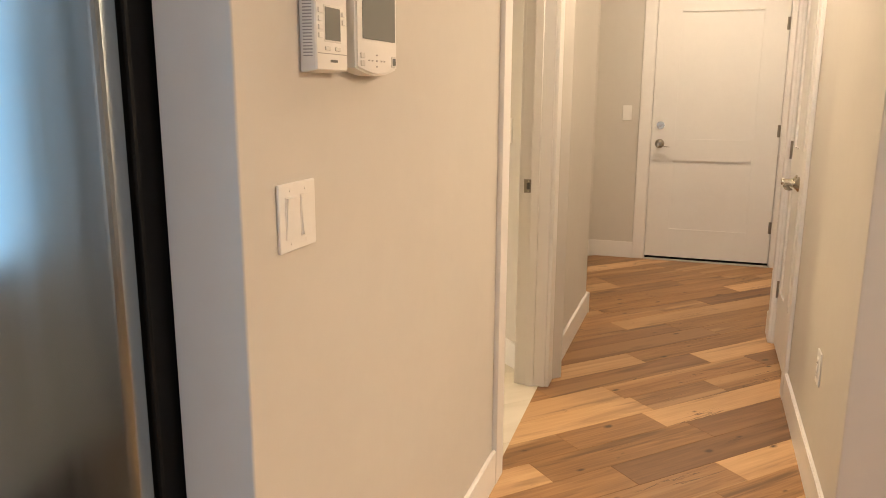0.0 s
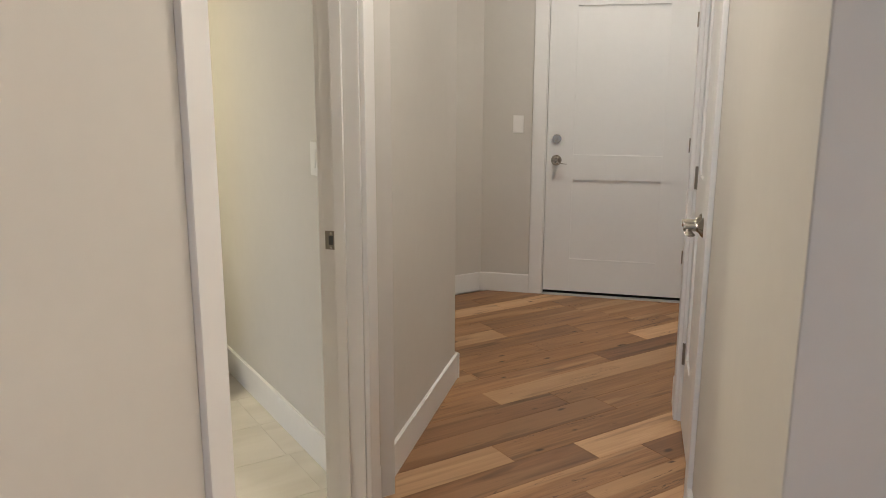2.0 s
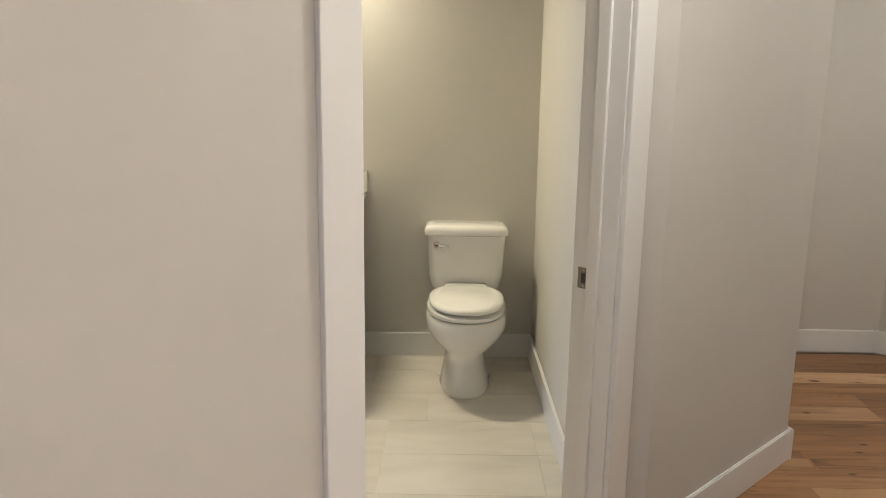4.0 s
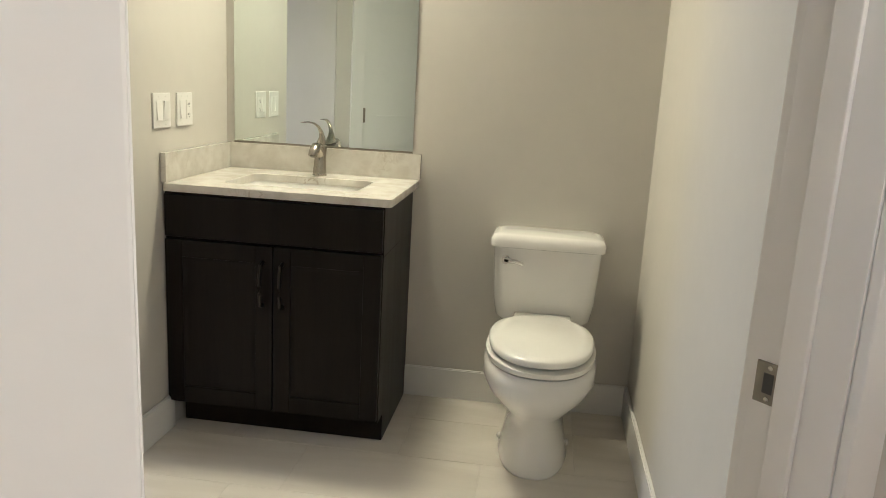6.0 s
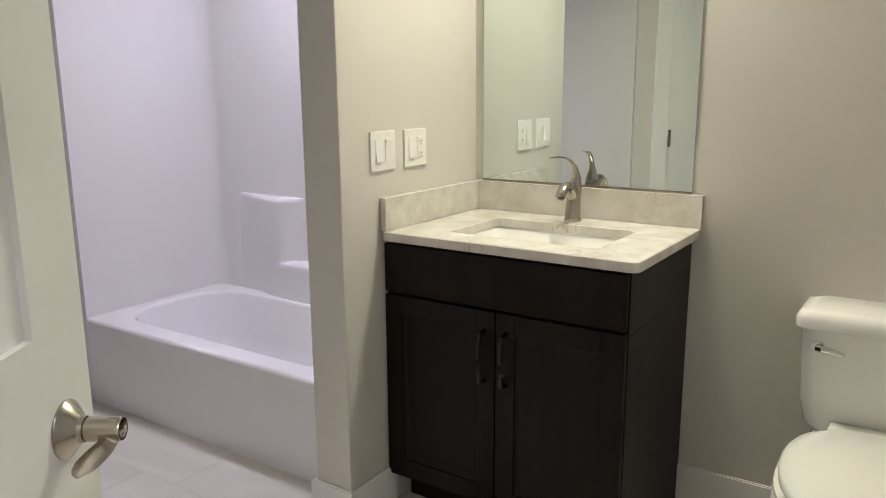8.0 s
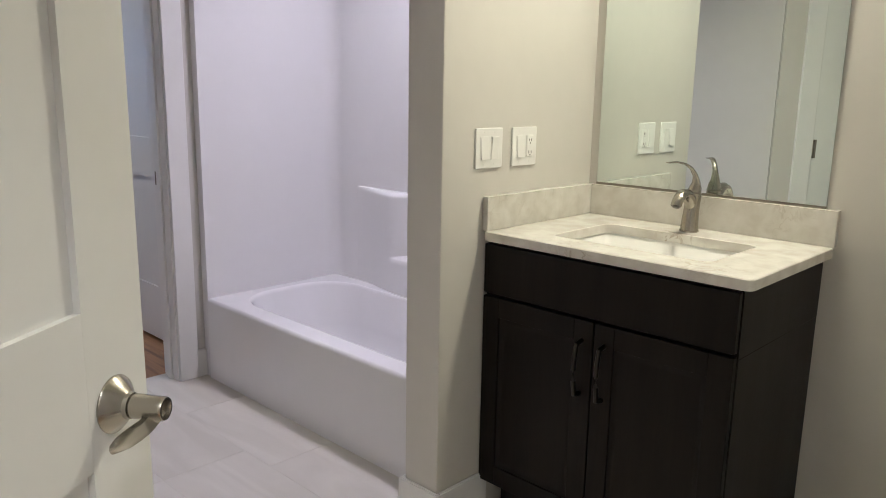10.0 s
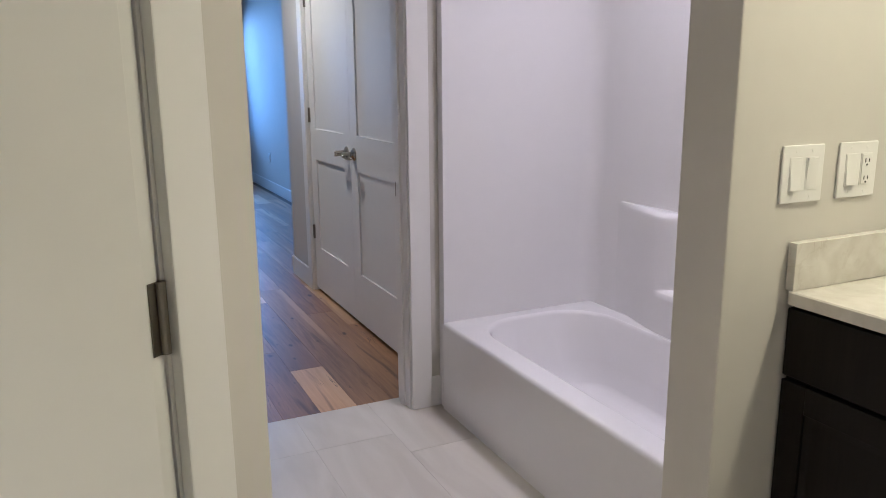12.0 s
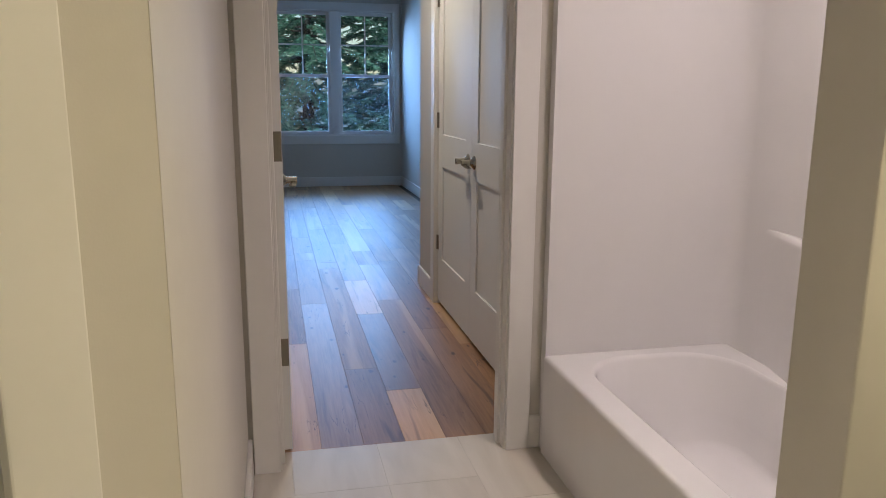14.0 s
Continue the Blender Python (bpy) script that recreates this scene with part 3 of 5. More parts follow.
# ---- doors ----
def lever(parent, x, y, z, out, along, mat=NICKEL):
    """Lever handle at x, z of the leaf's face y; out: the way the face looks, along: the way the blade sweeps."""
    bm = bmesh.new()
    ring = lambda r, d: [(x + r * math.cos(2 * math.pi * i / 26), y + out * d, z + r * math.sin(2 * math.pi * i / 26)) for i in range(26)]
    loft(bm, [ring(r, d) for r, d in ((0.035, 0.0), (0.0355, 0.002), (0.0345, 0.004), (0.022, 0.014), (0.0165, 0.019), (0.0155, 0.024), (0.0132, 0.0245), (0.0132, 0.0265), (0.0150, 0.027), (0.0145, 0.060), (0.0150, 0.064), (0.0135, 0.067), (0.0105, 0.067), (0.009, 0.061))])
    blade = []
    for s, d0, d1, dz, h in ((0.0, 0.046, 0.066, -0.005, 0.0085), (0.014, 0.040, 0.066, -0.011, 0.006), (0.03, 0.033, 0.065, -0.016, 0.004), (0.046, 0.030, 0.062, -0.019, 0.003), (0.062, 0.033, 0.058, -0.021, 0.0025), (0.072, 0.039, 0.053, -0.021, 0.002), (0.077, 0.044, 0.049, -0.021, 0.0015)):
        xs = x + along * s
        blade.append([(xs, y + out * d0, z + dz), (xs, y + out * (d0 + d1) / 2, z + dz + h), (xs, y + out * d1, z + dz), (xs, y + out * (d0 + d1) / 2, z + dz - h)])
    loft(bm, blade)
    bmesh.ops.recalc_face_normals(bm, faces=bm.faces)
    return part("lever_handle", bm, mat, parent, "satin nickel lever on a flared round rose", smooth=35)


def hinge(parent, x, y, z, out, mat=STEEL_DARK):
    bm = bmesh.new()
    disc(bm, (x, y + out * 0.004, z), (0, 0, 1), 0.0065, 0.09, 12)
    box(bm, x - 0.018, x + 0.018, min(y, y + out * 0.002), max(y, y + out * 0.002), z - 0.045, z + 0.045)
    return part("hinge", bm, mat, parent, "satin nickel butt hinge")


def shaker_leaf(parent, W, H=2.035, t=0.035, stile=0.115, z=((0.30, 0.86), (1.05, 1.90)), recess=0.009, mat=DOOR_PAINT, gap=0.012):
    """Two-panel door from x=0 (hinges) to W, face at y=0 and back at y=t."""
    bm = bmesh.new()
    b = 0.0005
    box(bm, 0, stile, 0, t, gap, H, bevel=b)
    box(bm, W - stile, W, 0, t, gap, H, bevel=b)
    edges = [gap] + [v for pair in z for v in pair] + [H]
    for k in range(0, len(edges), 2):
        box(bm, stile, W - stile, 0, t, edges[k], edges[k + 1], bevel=b)
    leaf = part("leaf", bm, mat, parent)
    for z0, z1 in z:
        bm = B(stile - 0.004, W - stile + 0.004, recess, t - recess, z0 - 0.004, z1 + 0.004)
        part("panel", bm, mat, leaf)
    return leaf


def door(name, m, W, label, hinges, lever_x=None, lever_sides=(), stile=0.115, H=2.035, zs=((0.30, 0.86), (1.05, 1.90)), recess=0.009, along=-1, lever_z=0.915, hinge_out=-1, hinge_x=0.0):
    d = thing(name, m, label, "door")
    shaker_leaf(d, W, H=H, stile=stile, z=zs, recess=recess)
    for s in lever_sides:
        lever(d, lever_x, 0 if s < 0 else 0.035, lever_z, s, along)
    for z in hinges:
        hinge(d, hinge_x, 0 if hinge_out < 0 else 0.035, z, hinge_out)
    return d


def hinged(p, angle):
    return pose(p[0], p[1], 0, 0, 0, angle)


HZ = (0.30, 1.03, 1.80)
# bathroom door, standing open into the bathroom
bath_door = door("bathroom_door", hinged(P(JAMB_L + 0.004, BATH_W + 0.004), 123.8), 0.816, "white two-panel bathroom door standing open", HZ, 0.748, (-1, 1), along=-1, hinge_out=1, lever_z=0.925)
# linen closet door, closed
door("linen_closet_door", hinged(P(LINEN_U - 0.037, 1.875), HALL_ANGLE - 90), 0.604, "white two-panel linen closet door, closed", (0.30, 1.05, 1.80), 0.54, (1,), stile=0.10, hinge_out=1)
# hall closet pair
for u1, flip in ((4.597, 1), (4.239, -1)):
    d = thing("hall_closet_door", hinged(P(u1, HALL_R - 0.012), 180 + HALL_ANGLE), "white two-panel closet door, one of a closed pair in the hall", "door", "hall closet doors")
    shaker_leaf(d, 0.355, stile=0.085)
    hx, lx = (0.0, 0.31) if flip > 0 else (0.355, 0.045)
    lever(d, lx, 0, 0.90, -1, -1 if flip > 0 else 1)
    for z in HZ:
        hinge(d, hx, 0, z, -1)
# bedroom door, standing open into the bedroom
bd = thing("bedroom_door", hinged((BED_X - T - 0.004, 3.524), 180), "white two-panel bedroom door standing wide open", "door")
shaker_leaf(bd, 0.79)
lever(bd, 0.725, 0, 0.915, -1, -1)
for z in (0.385, 1.11, 1.80):
    bm = B(-0.004, 0.0, 0.002, 0.033, z - 0.05, z + 0.05)
    part("hinge_plate", bm, STEEL_DARK, bd, "satin nickel hinge leaf on the door edge")
# bedroom closet pair
for x, flip in ((-3.197, 1), (-2.421, -1)):
    d = thing("bedroom_closet_door", pose(x, BC_Y + 0.012, 0), "white two-panel closet door, one of a closed pair in the bedroom", "door", "bedroom closet doors")
    shaker_leaf(d, 0.774, stile=0.11, gap=0.022)
    lever(d, 0.715 if flip > 0 else 0.06, 0, 0.95, -1, -1 if flip > 0 else 1)
    for z in (0.39, 1.13, 1.82):
        hinge(d, 0 if flip > 0 else 0.774, 0, z, -1)
# entry door with lever, deadbolt and hinges
ed = thing("entry_door", hinged(P(DOOR_U + 0.02, 0.419), HALL_ANGLE - 90), "pale grey two-panel apartment entry door, closed", "door")
shaker_leaf(ed, 0.919, H=2.035, t=0.045, stile=0.175, z=((0.25, 0.79), (0.955, 1.90)), recess=0.012, gap=0.024)
lever(ed, 0.065, 0, 0.916, -1, 1)
bm = disc(bmesh.new(), (0.065, -0.008, 1.057), (0, 1, 0), 0.030, 0.016, bevel=0.004)
box(bm, 0.060, 0.070, -0.028, -0.016, 1.045, 1.069, bevel=0.003)
part("deadbolt", bm, NICKEL, ed, "round satin nickel deadbolt turn")
for z in HZ:
    hinge(ed, 0.919, 0, z, -1)
# black strip paints in the shade of the gap under the door
part("dark_gap_strip", B(0.0, 0.919, 0.004, 0.040, 0.006, 0.024), FRIDGE_SIDE, ed, "black strip standing in for the shaded gap under the door")
bm = box(bmesh.new(), 0, 0.925, -0.022, 0.06, 0.0, 0.0055, bevel=0.002)
th = part("threshold", bm, BRASS_SILL, None)
th.matrix_world = hinged(P(DOOR_U, 0.422), HALL_ANGLE - 90)
tagged(th, "low metal door threshold under the entry door", "threshold", kind="structure")


def strike(m):
    bm = B(-0.002, 0.0, -0.02, 0.02, -0.029, 0.029, bevel=0.0008)
    s = part("strike_plate", bm, STEEL_DARK)
    s.matrix_world = m
    tagged(s, "satin nickel strike plate let into the door jamb", "strike plate")
    part("latch_hole", B(-0.0028, -0.0015, -0.006, 0.008, -0.014, 0.014), PLATE_DARK, s, "dark latch hole")
    for z in (-0.022, 0.022):
        part("screw", disc(bmesh.new(), (-0.0025, 0.0, z), (1, 0, 0), 0.0035, 0.001, 10), NICKEL, s)
    return s


strike(Matrix.Translation(uw(JAMB_R, 0.738, 0.912)) @ pose(0, 0, 0, 0, 0, HALL_ANGLE))
strike(Matrix.Translation((BED_X - T + 0.035, 4.285, 0.905)) @ pose(0, 0, 0, 0, 0, 90))


# ---- switches and outlets ----
def plate(name, m, gangs, label, category="light switch", size=(0.07, 0.115)):
    """A wall plate in the local x-z plane, facing -y. gangs: 'r' rocker pressed at the top, 'R' at the bottom, 'o' outlet."""
    W = size[0] + 0.046 * (len(gangs) - 1)
    t = thing(name, m, label, category)
    part("cover_plate", B(-W / 2, W / 2, -0.006, 0, -size[1] / 2, size[1] / 2, bevel=0.0025), PLATE, t)
    for i, g in enumerate(gangs):
        x = (i - (len(gangs) - 1) / 2) * 0.046
        part("device_frame", B(x - 0.0168, x + 0.0168, -0.0072, -0.005, -0.0335, 0.0335, bevel=0.0008), PLATE, t)
        if g in "rR":
            bm = bmesh.new()
            k = 1 if g == "r" else -1
            prof = [(-0.007, -0.031 * k), (-0.0112, -0.031 * k), (-0.0085, 0.0), (-0.0074, 0.031 * k), (-0.007, 0.031 * k)]
            loft(bm, [[(x + sx, y, z) for y, z in prof] for sx in (-0.0145, 0.0145)])
            bmesh.ops.recalc_face_normals(bm, faces=bm.faces)
            part("rocker", bm, PLATE, t, smooth=20)
        else:
            part("receptacle", B(x - 0.0145, x + 0.0145, -0.009, -0.007, -0.031, 0.031, bevel=0.0008), PLATE, t)
            for zc in (-0.018, 0.018):
                for dx in (-0.0055, 0.0055):
                    part("slot", B(x + dx - 0.0012, x + dx + 0.0012, -0.0096, -0.0088, zc - 0.004, zc + 0.004), PLATE_DARK, t)
                part("ground_hole", disc(bmesh.new(), (x, -0.0092, zc - 0.009), (0, 1, 0), 0.0022, 0.001, 10), PLATE_DARK, t)
    for x, z in ((i * 0.046 - (len(gangs) - 1) * 0.023, s * (size[1] / 2 - 0.012)) for i in range(len(gangs)) for s in (-1, 1)):
        part("screw", disc(bmesh.new(), (x, -0.0062, z), (0, 1, 0), 0.0028, 0.001, 10), PLATE, t)
    return t


def on_wall(p, z, facing):
    """Pose of a plate at p whose face looks along the compass angle facing (degrees from +x)."""
    return pose(p[0], p[1], z, 0, 0, facing + 90)


plate("light_switch", on_wall(P(1.424, HALL_W), 1.123, HALL_ANGLE - 90), "Rr", "white double rocker switch on the hall wall", size=(0.067, 0.107))
plate("light_switch", on_wall(P(DOOR_U, 0.61), 1.15, 180 + HALL_ANGLE), "r", "white single rocker switch beside the entry door")
plate("light_switch", on_wall((NIB[1], 4.458), 1.138, 0), "rR", "white double rocker switch beside the vanity")
plate("outlet_switch", on_wall((NIB[1], 4.620), 1.138, 0), "ro", "white plate with a rocker switch and an outlet", "outlet")
plate("light_switch", on_wall((RIGHT_X, 3.36), 1.135, 180), "r", "white single rocker switch inside the bathroom door")
plate("outlet", on_wall(P(3.04, HALL_R), 0.42, 90 + HALL_ANGLE), "o", "white wall outlet low on the hall wall", "outlet")
plate("outlet", on_wall((-8.0, 5.27), 0.42, -90), "o", "white outlet low on the bedroom wall", "outlet")


# ---- fridge ----
fr = thing("refrigerator", TURN45.copy(), "brushed stainless steel refrigerator with black sides", "refrigerator")
part("body", box(bmesh.new(), 1.23, 1.97, 0.772, 1.65, 0.02, 1.76, bevel=0.006), FRIDGE_SIDE, fr, "black cabinet sides")
for z0, z1 in ((0.06, 0.62), (0.635, 1.76)):
    part("door_panel", box(bmesh.new(), 1.18, 1.225, 0.774, 1.65, z0, z1, bevel=0.014, segments=4), STAINLESS, fr, "brushed stainless steel door")
part("bar_handle", tube(bmesh.new(), [(1.18, 1.54, 0.75), (1.14, 1.54, 0.77), (1.135, 1.54, 1.2), (1.14, 1.54, 1.58), (1.18, 1.54, 1.6)], [0.011] * 5), STAINLESS, fr)


# ---- thermostats ----
th1 = thing("thermostat", on_wall(P(1.506, HALL_W), 1.41, HALL_ANGLE - 90), "small white wall thermostat with a grey screen", "thermostat")
bm = bmesh.new()
loft(bm, [[(0.004 - hx, y, z0), (0.004 + hx, y, z0), (0.004 + hx, y, z1), (0.004 - hx, y, z1)] for y, hx, z0, z1 in ((0.0, 0.052, -0.066, 0.066), (-0.008, 0.053, -0.066, 0.066), (-0.026, 0.054, -0.063, 0.064), (-0.029, 0.052, -0.061, 0.062))])
bmesh.ops.recalc_face_normals(bm, faces=bm.faces)
part("body", bm, PLATE, th1)
part("screen", B(-0.021, 0.031, -0.0302, -0.028, -0.016, 0.034), SCREEN, th1, "grey display")
part("bezel", B(-0.024, 0.034, -0.0296, -0.028, -0.019, 0.037, bevel=0.0006), SEAT_PLASTIC, th1)
part("flap_line", B(-0.046, 0.054, -0.0294, -0.0284, -0.0375, -0.0362), VENT_GREY, th1)
for i in range(4):
    part("button", B(-0.044, -0.029, -0.0315, -0.0285, -0.014 + 0.0125 * i, -0.006 + 0.0125 * i, bevel=0.001), PLATE, th1)
for i in range(2):
    part("button", B(-0.022 + 0.034 * i, -0.006 + 0.034 * i, -0.0315, -0.0285, -0.032, -0.026, bevel=0.001), SEAT_PLASTIC, th1)
    part("button", B(0.038, 0.050, -0.0315, -0.0285, 0.010 + 0.0125 * i, 0.018 + 0.0125 * i, bevel=0.001), PLATE, th1)
part("name_bar", B(-0.004, 0.020, -0.0299, -0.0288, -0.050, -0.046), SCREEN, th1)
for i in range(22):
    part("vent_rib", B(-0.0505, -0.047, -0.022, -0.006, -0.042 + i * 0.0048, -0.0402 + i * 0.0048), VENT_GREY, th1)
th2 = thing("video_intercom", on_wall(P(1.680, HALL_W), 1.46, HALL_ANGLE - 90), "white wall intercom with a large dark screen", "intercom")
outline = [(0.090 - 0.18 * i / 12, -0.106 - 0.012 * math.sin(math.pi * i / 12)) for i in range(13)] + [(-0.090, 0.118), (0.090, 0.118)]
bm = prism(bmesh.new(), outline, 0.0, 0.034)
bmesh.ops.transform(bm, matrix=Matrix.Rotation(radians(90), 4, "X"), verts=bm.verts)
bmesh.ops.bevel(bm, geom=[e for e in bm.edges if all(v.co.y < -0.033 for v in e.verts)], offset=0.004, segments=3, affect="EDGES")
part("body", bm, PLATE, th2, smooth=35)
part("screen", B(-0.066, 0.078, -0.0352, -0.033, -0.056, 0.106), SCREEN, th2, "dark glass screen")
for i in range(2):
    part("button", B(-0.076, -0.060, -0.0362, -0.033, -0.102 + i * 0.013, -0.093 + i * 0.013, bevel=0.001), SEAT_PLASTIC, th2)
part("call_button", B(0.060, 0.078, -0.0365, -0.033, -0.102, -0.082, bevel=0.002), SEAT_PLASTIC, th2)
part("key_mark", B(0.0625, 0.0755, -0.0369, -0.036, -0.0985, -0.0855, bevel=0.001), SCREEN, th2)
for x, z in ((-0.040, -0.092), (-0.026, -0.092), (-0.006, -0.082), (-0.006, -0.102), (0.014, -0.092), (0.028, -0.092), (-0.006, -0.092)):
    part("key_mark", B(x - 0.003, x + 0.003, -0.0348, -0.0338, z - 0.0012, z + 0.0012), VENT_GREY, th2)

# ---- bathroom: vanity ----
VX0, VX1, VY = 0.434, 1.205, 4.47
vanity = thing("vanity_cabinet", pose(0, 0, 0), "espresso-stained shaker vanity cabinet with two doors", "cabinet")
bm = B(VX0, VX1 - 0.003, VY, BACK_Y - 0.002, 0.10, 0.70, bevel=0.002)
part("body", bm, ESPRESSO, vanity)
for name, x0, x1, y0, y1 in (("side_panel", VX0, VX0 + 0.018, VY, BACK_Y - 0.002), ("side_panel", VX1 - 0.021, VX1 - 0.003, VY, BACK_Y - 0.002), ("front_rail", VX0 + 0.018, VX1 - 0.021, VY, VY + 0.018)):
    part(name, B(x0, x1, y0, y1, 0.70, 0.871), ESPRESSO, vanity)
part("toe_kick", B(VX0 + 0.02, VX1 - 0.003, VY + 0.075, BACK_Y - 0.01, 0.0, 0.105), ESPRESSO, vanity)
part("false_drawer_front", B(VX0 + 0.004, VX1 - 0.006, VY - 0.02, VY, 0.715, 0.862, bevel=0.003), ESPRESSO, vanity)
mid = (VX0 + VX1) / 2 + 0.005
for x0, x1, hx in ((VX0 + 0.004, mid - 0.002, mid - 0.035), (mid + 0.002, VX1 - 0.006, mid + 0.035)):
    bm = bmesh.new()
    z0, z1, s = 0.112, 0.706, 0.06
    box(bm, x0, x0 + s, VY - 0.02, VY, z0, z1, bevel=0.002)
    box(bm, x1 - s, x1, VY - 0.02, VY, z0, z1, bevel=0.002)
    box(bm, x0 + s, x1 - s, VY - 0.02, VY, z0, z0 + s, bevel=0.002)
    box(bm, x0 + s, x1 - s, VY - 0.02, VY, z1 - s, z1, bevel=0.002)
    d = part("cabinet_door", bm, ESPRESSO, vanity)
    bm = bmesh.new()
    loft(bm, [[(a, y, b) for a, b in ((x0 + s - e, z0 + s - e), (x1 - s + e, z0 + s - e), (x1 - s + e, z1 - s + e), (x0 + s - e, z1 - s + e))] for y, e in ((VY, 0.004), (VY - 0.014, 0.002), (VY - 0.009, -0.012), (VY - 0.009, -0.02))])
    bmesh.ops.recalc_face_normals(bm, faces=bm.faces)
    part("panel", bm, ESPRESSO, d, smooth=20)
    zc = 0.575
    part("pull_handle", tube(bmesh.new(), [(hx, VY - 0.02, zc - 0.075), (hx, VY - 0.045, zc - 0.07), (hx, VY - 0.052, zc - 0.03), (hx, VY - 0.053, zc), (hx, VY - 0.052, zc + 0.03), (hx, VY - 0.045, zc + 0.07), (hx, VY - 0.02, zc + 0.075)], [0.006] * 7, n=10, squash=1.3), BRONZE, d, "dark bronze arched pull")

CX0, CX1, CY0, ZC = 0.434, 1.228, 4.438, 0.90
top = thing("countertop", pose(0, 0, 0), "cream veined quartz vanity top with splashes", "countertop")


def counter(bm):
    k = 6
    cx, cy, hx, hy = 0.845, 4.69, 0.235, 0.15
    hole = lambda z, g=0.0: rrect(cx, cy, hx + g, hy + g, 0.03, z, k)
    out = lambda z, g=0.0: rrect((CX0 + CX1) / 2, (CY0 + BACK_Y) / 2, (CX1 - CX0) / 2 - g, (BACK_Y - CY0) / 2 - g, 0.022, z, k)
    loft(bm, [hole(ZC - 0.028), hole(ZC - 0.002), hole(ZC, 0.002), out(ZC, 0.003), out(ZC - 0.003), out(ZC - 0.028), hole(ZC - 0.028)], False, False)
    bmesh.ops.remove_doubles(bm, verts=bm.verts, dist=1e-5)
    bmesh.ops.recalc_face_normals(bm, faces=bm.faces)
    return bm


part("slab", counter(bmesh.new()), QUARTZ, top, smooth=30)
part("back_splash", B(CX0 + 0.02, CX1 + 0.002, BACK_Y - 0.02, BACK_Y, ZC + 0.0005, 1.0, bevel=0.0015), QUARTZ, top)
part("side_splash", B(CX0, CX0 + 0.02, CY0 + 0.003, BACK_Y, ZC + 0.0005, 1.0, bevel=0.0015), QUARTZ, top)
bm = bmesh.new()
loft(bm, [rrect(0.845, 4.69, 0.241, 0.156, 0.035, ZC - 0.0285), rrect(0.845, 4.69, 0.232, 0.147, 0.03, ZC - 0.04), rrect(0.845, 4.69, 0.215, 0.13, 0.035, ZC - 0.10), rrect(0.845, 4.69, 0.18, 0.10, 0.05, ZC - 0.125), rrect(0.845, 4.69, 0.03, 0.03, 0.02, ZC - 0.132)], False, True)
sink = part("sink_basin", bm, CERAMIC, top, "white rectangular undermount basin", smooth=50)
part("drain", disc(bmesh.new(), (0.845, 4.70, ZC - 0.130), (0, 0, 1), 0.022, 0.006, bevel=0.002), NICKEL, sink)

fa = thing("basin_faucet", pose(0.845, 4.905, ZC), "brushed nickel single-handle arched basin faucet", "faucet")


def swept(path, sizes, n=24):
    """A smooth bar in the local y-z plane; sizes hold half the width across and half the depth at each point."""
    bm = bmesh.new()
    rings = []
    for i, (y, z) in enumerate(path):
        y0, z0 = path[max(i - 1, 0)]
        y1, z1 = path[min(i + 1, len(path) - 1)]
        d = Vector((0, y1 - y0, z1 - z0)).normalized()
        up = Vector((1, 0, 0)).cross(d)
        a, b = sizes[i]
        rings.append([Vector((0, y, z)) + a * math.cos(2 * math.pi * k / n) * Vector((1, 0, 0)) + b * math.sin(2 * math.pi * k / n) * up for k in range(n)])
    loft(bm, rings)
    bmesh.ops.recalc_face_normals(bm, faces=bm.faces)
    return bm


part("base_ring", disc(bmesh.new(), (0, 0, 0.003), (0, 0, 1), 0.0285, 0.006, bevel=0.0015), NICKEL, fa)
part("body", swept([(0, 0.005), (0.001, 0.03), (0.004, 0.06), (0.008, 0.085), (0.012, 0.104), (0.013, 0.112)], [(0.0265, 0.0265), (0.0245, 0.0245), (0.0225, 0.0225), (0.022, 0.022), (0.0225, 0.0225), (0.021, 0.021)]), NICKEL, fa, smooth=50)
part("spout", swept([(0.004, 0.072), (-0.012, 0.098), (-0.032, 0.113), (-0.054, 0.117), (-0.074, 0.110), (-0.088, 0.096), (-0.094, 0.084)], [(0.017, 0.020), (0.018, 0.019), (0.0185, 0.016), (0.0185, 0.0135), (0.018, 0.012), (0.017, 0.011), (0.0165, 0.0105)]), NICKEL, fa, smooth=50)
part("aerator", disc(bmesh.new(), (0, -0.0945, 0.082), (0, -0.45, -1), 0.0095, 0.005), STEEL_DARK, fa)
part("collar", disc(bmesh.new(), (0, 0.013, 0.114), (0, 0.1, 1), 0.0225, 0.005, bevel=0.0015), STEEL_DARK, fa, "dark seam under the handle")
handle = part("lever_handle", swept([(0.0, 0.0), (0.003, 0.014), (0.004, 0.030), (-0.001, 0.050), (-0.014, 0.070), (-0.034, 0.083), (-0.060, 0.088), (-0.088, 0.086)], [(0.0205, 0.0205), (0.0185, 0.0175), (0.0125, 0.0115), (0.0085, 0.0075), (0.0075, 0.005), (0.008, 0.0035), (0.0095, 0.003), (0.012, 0.002)]), NICKEL, fa, smooth=50)
handle.matrix_local = pose(0, 0.013, 0.1165, 0, 0, -39)

mi = thing("wall_mirror", pose(0, 0, 0), "frameless rectangular wall mirror above the vanity", "mirror")
part("mirror_glass", B(0.466, 1.194, BACK_Y - 0.006, BACK_Y - 0.0005, 1.004, 1.92), MIRROR, mi, smooth=0)
part("bottom_channel", B(0.466, 1.194, BACK_Y - 0.0085, BACK_Y - 0.0005, 1.0005, 1.0075), STEEL_DARK, mi)

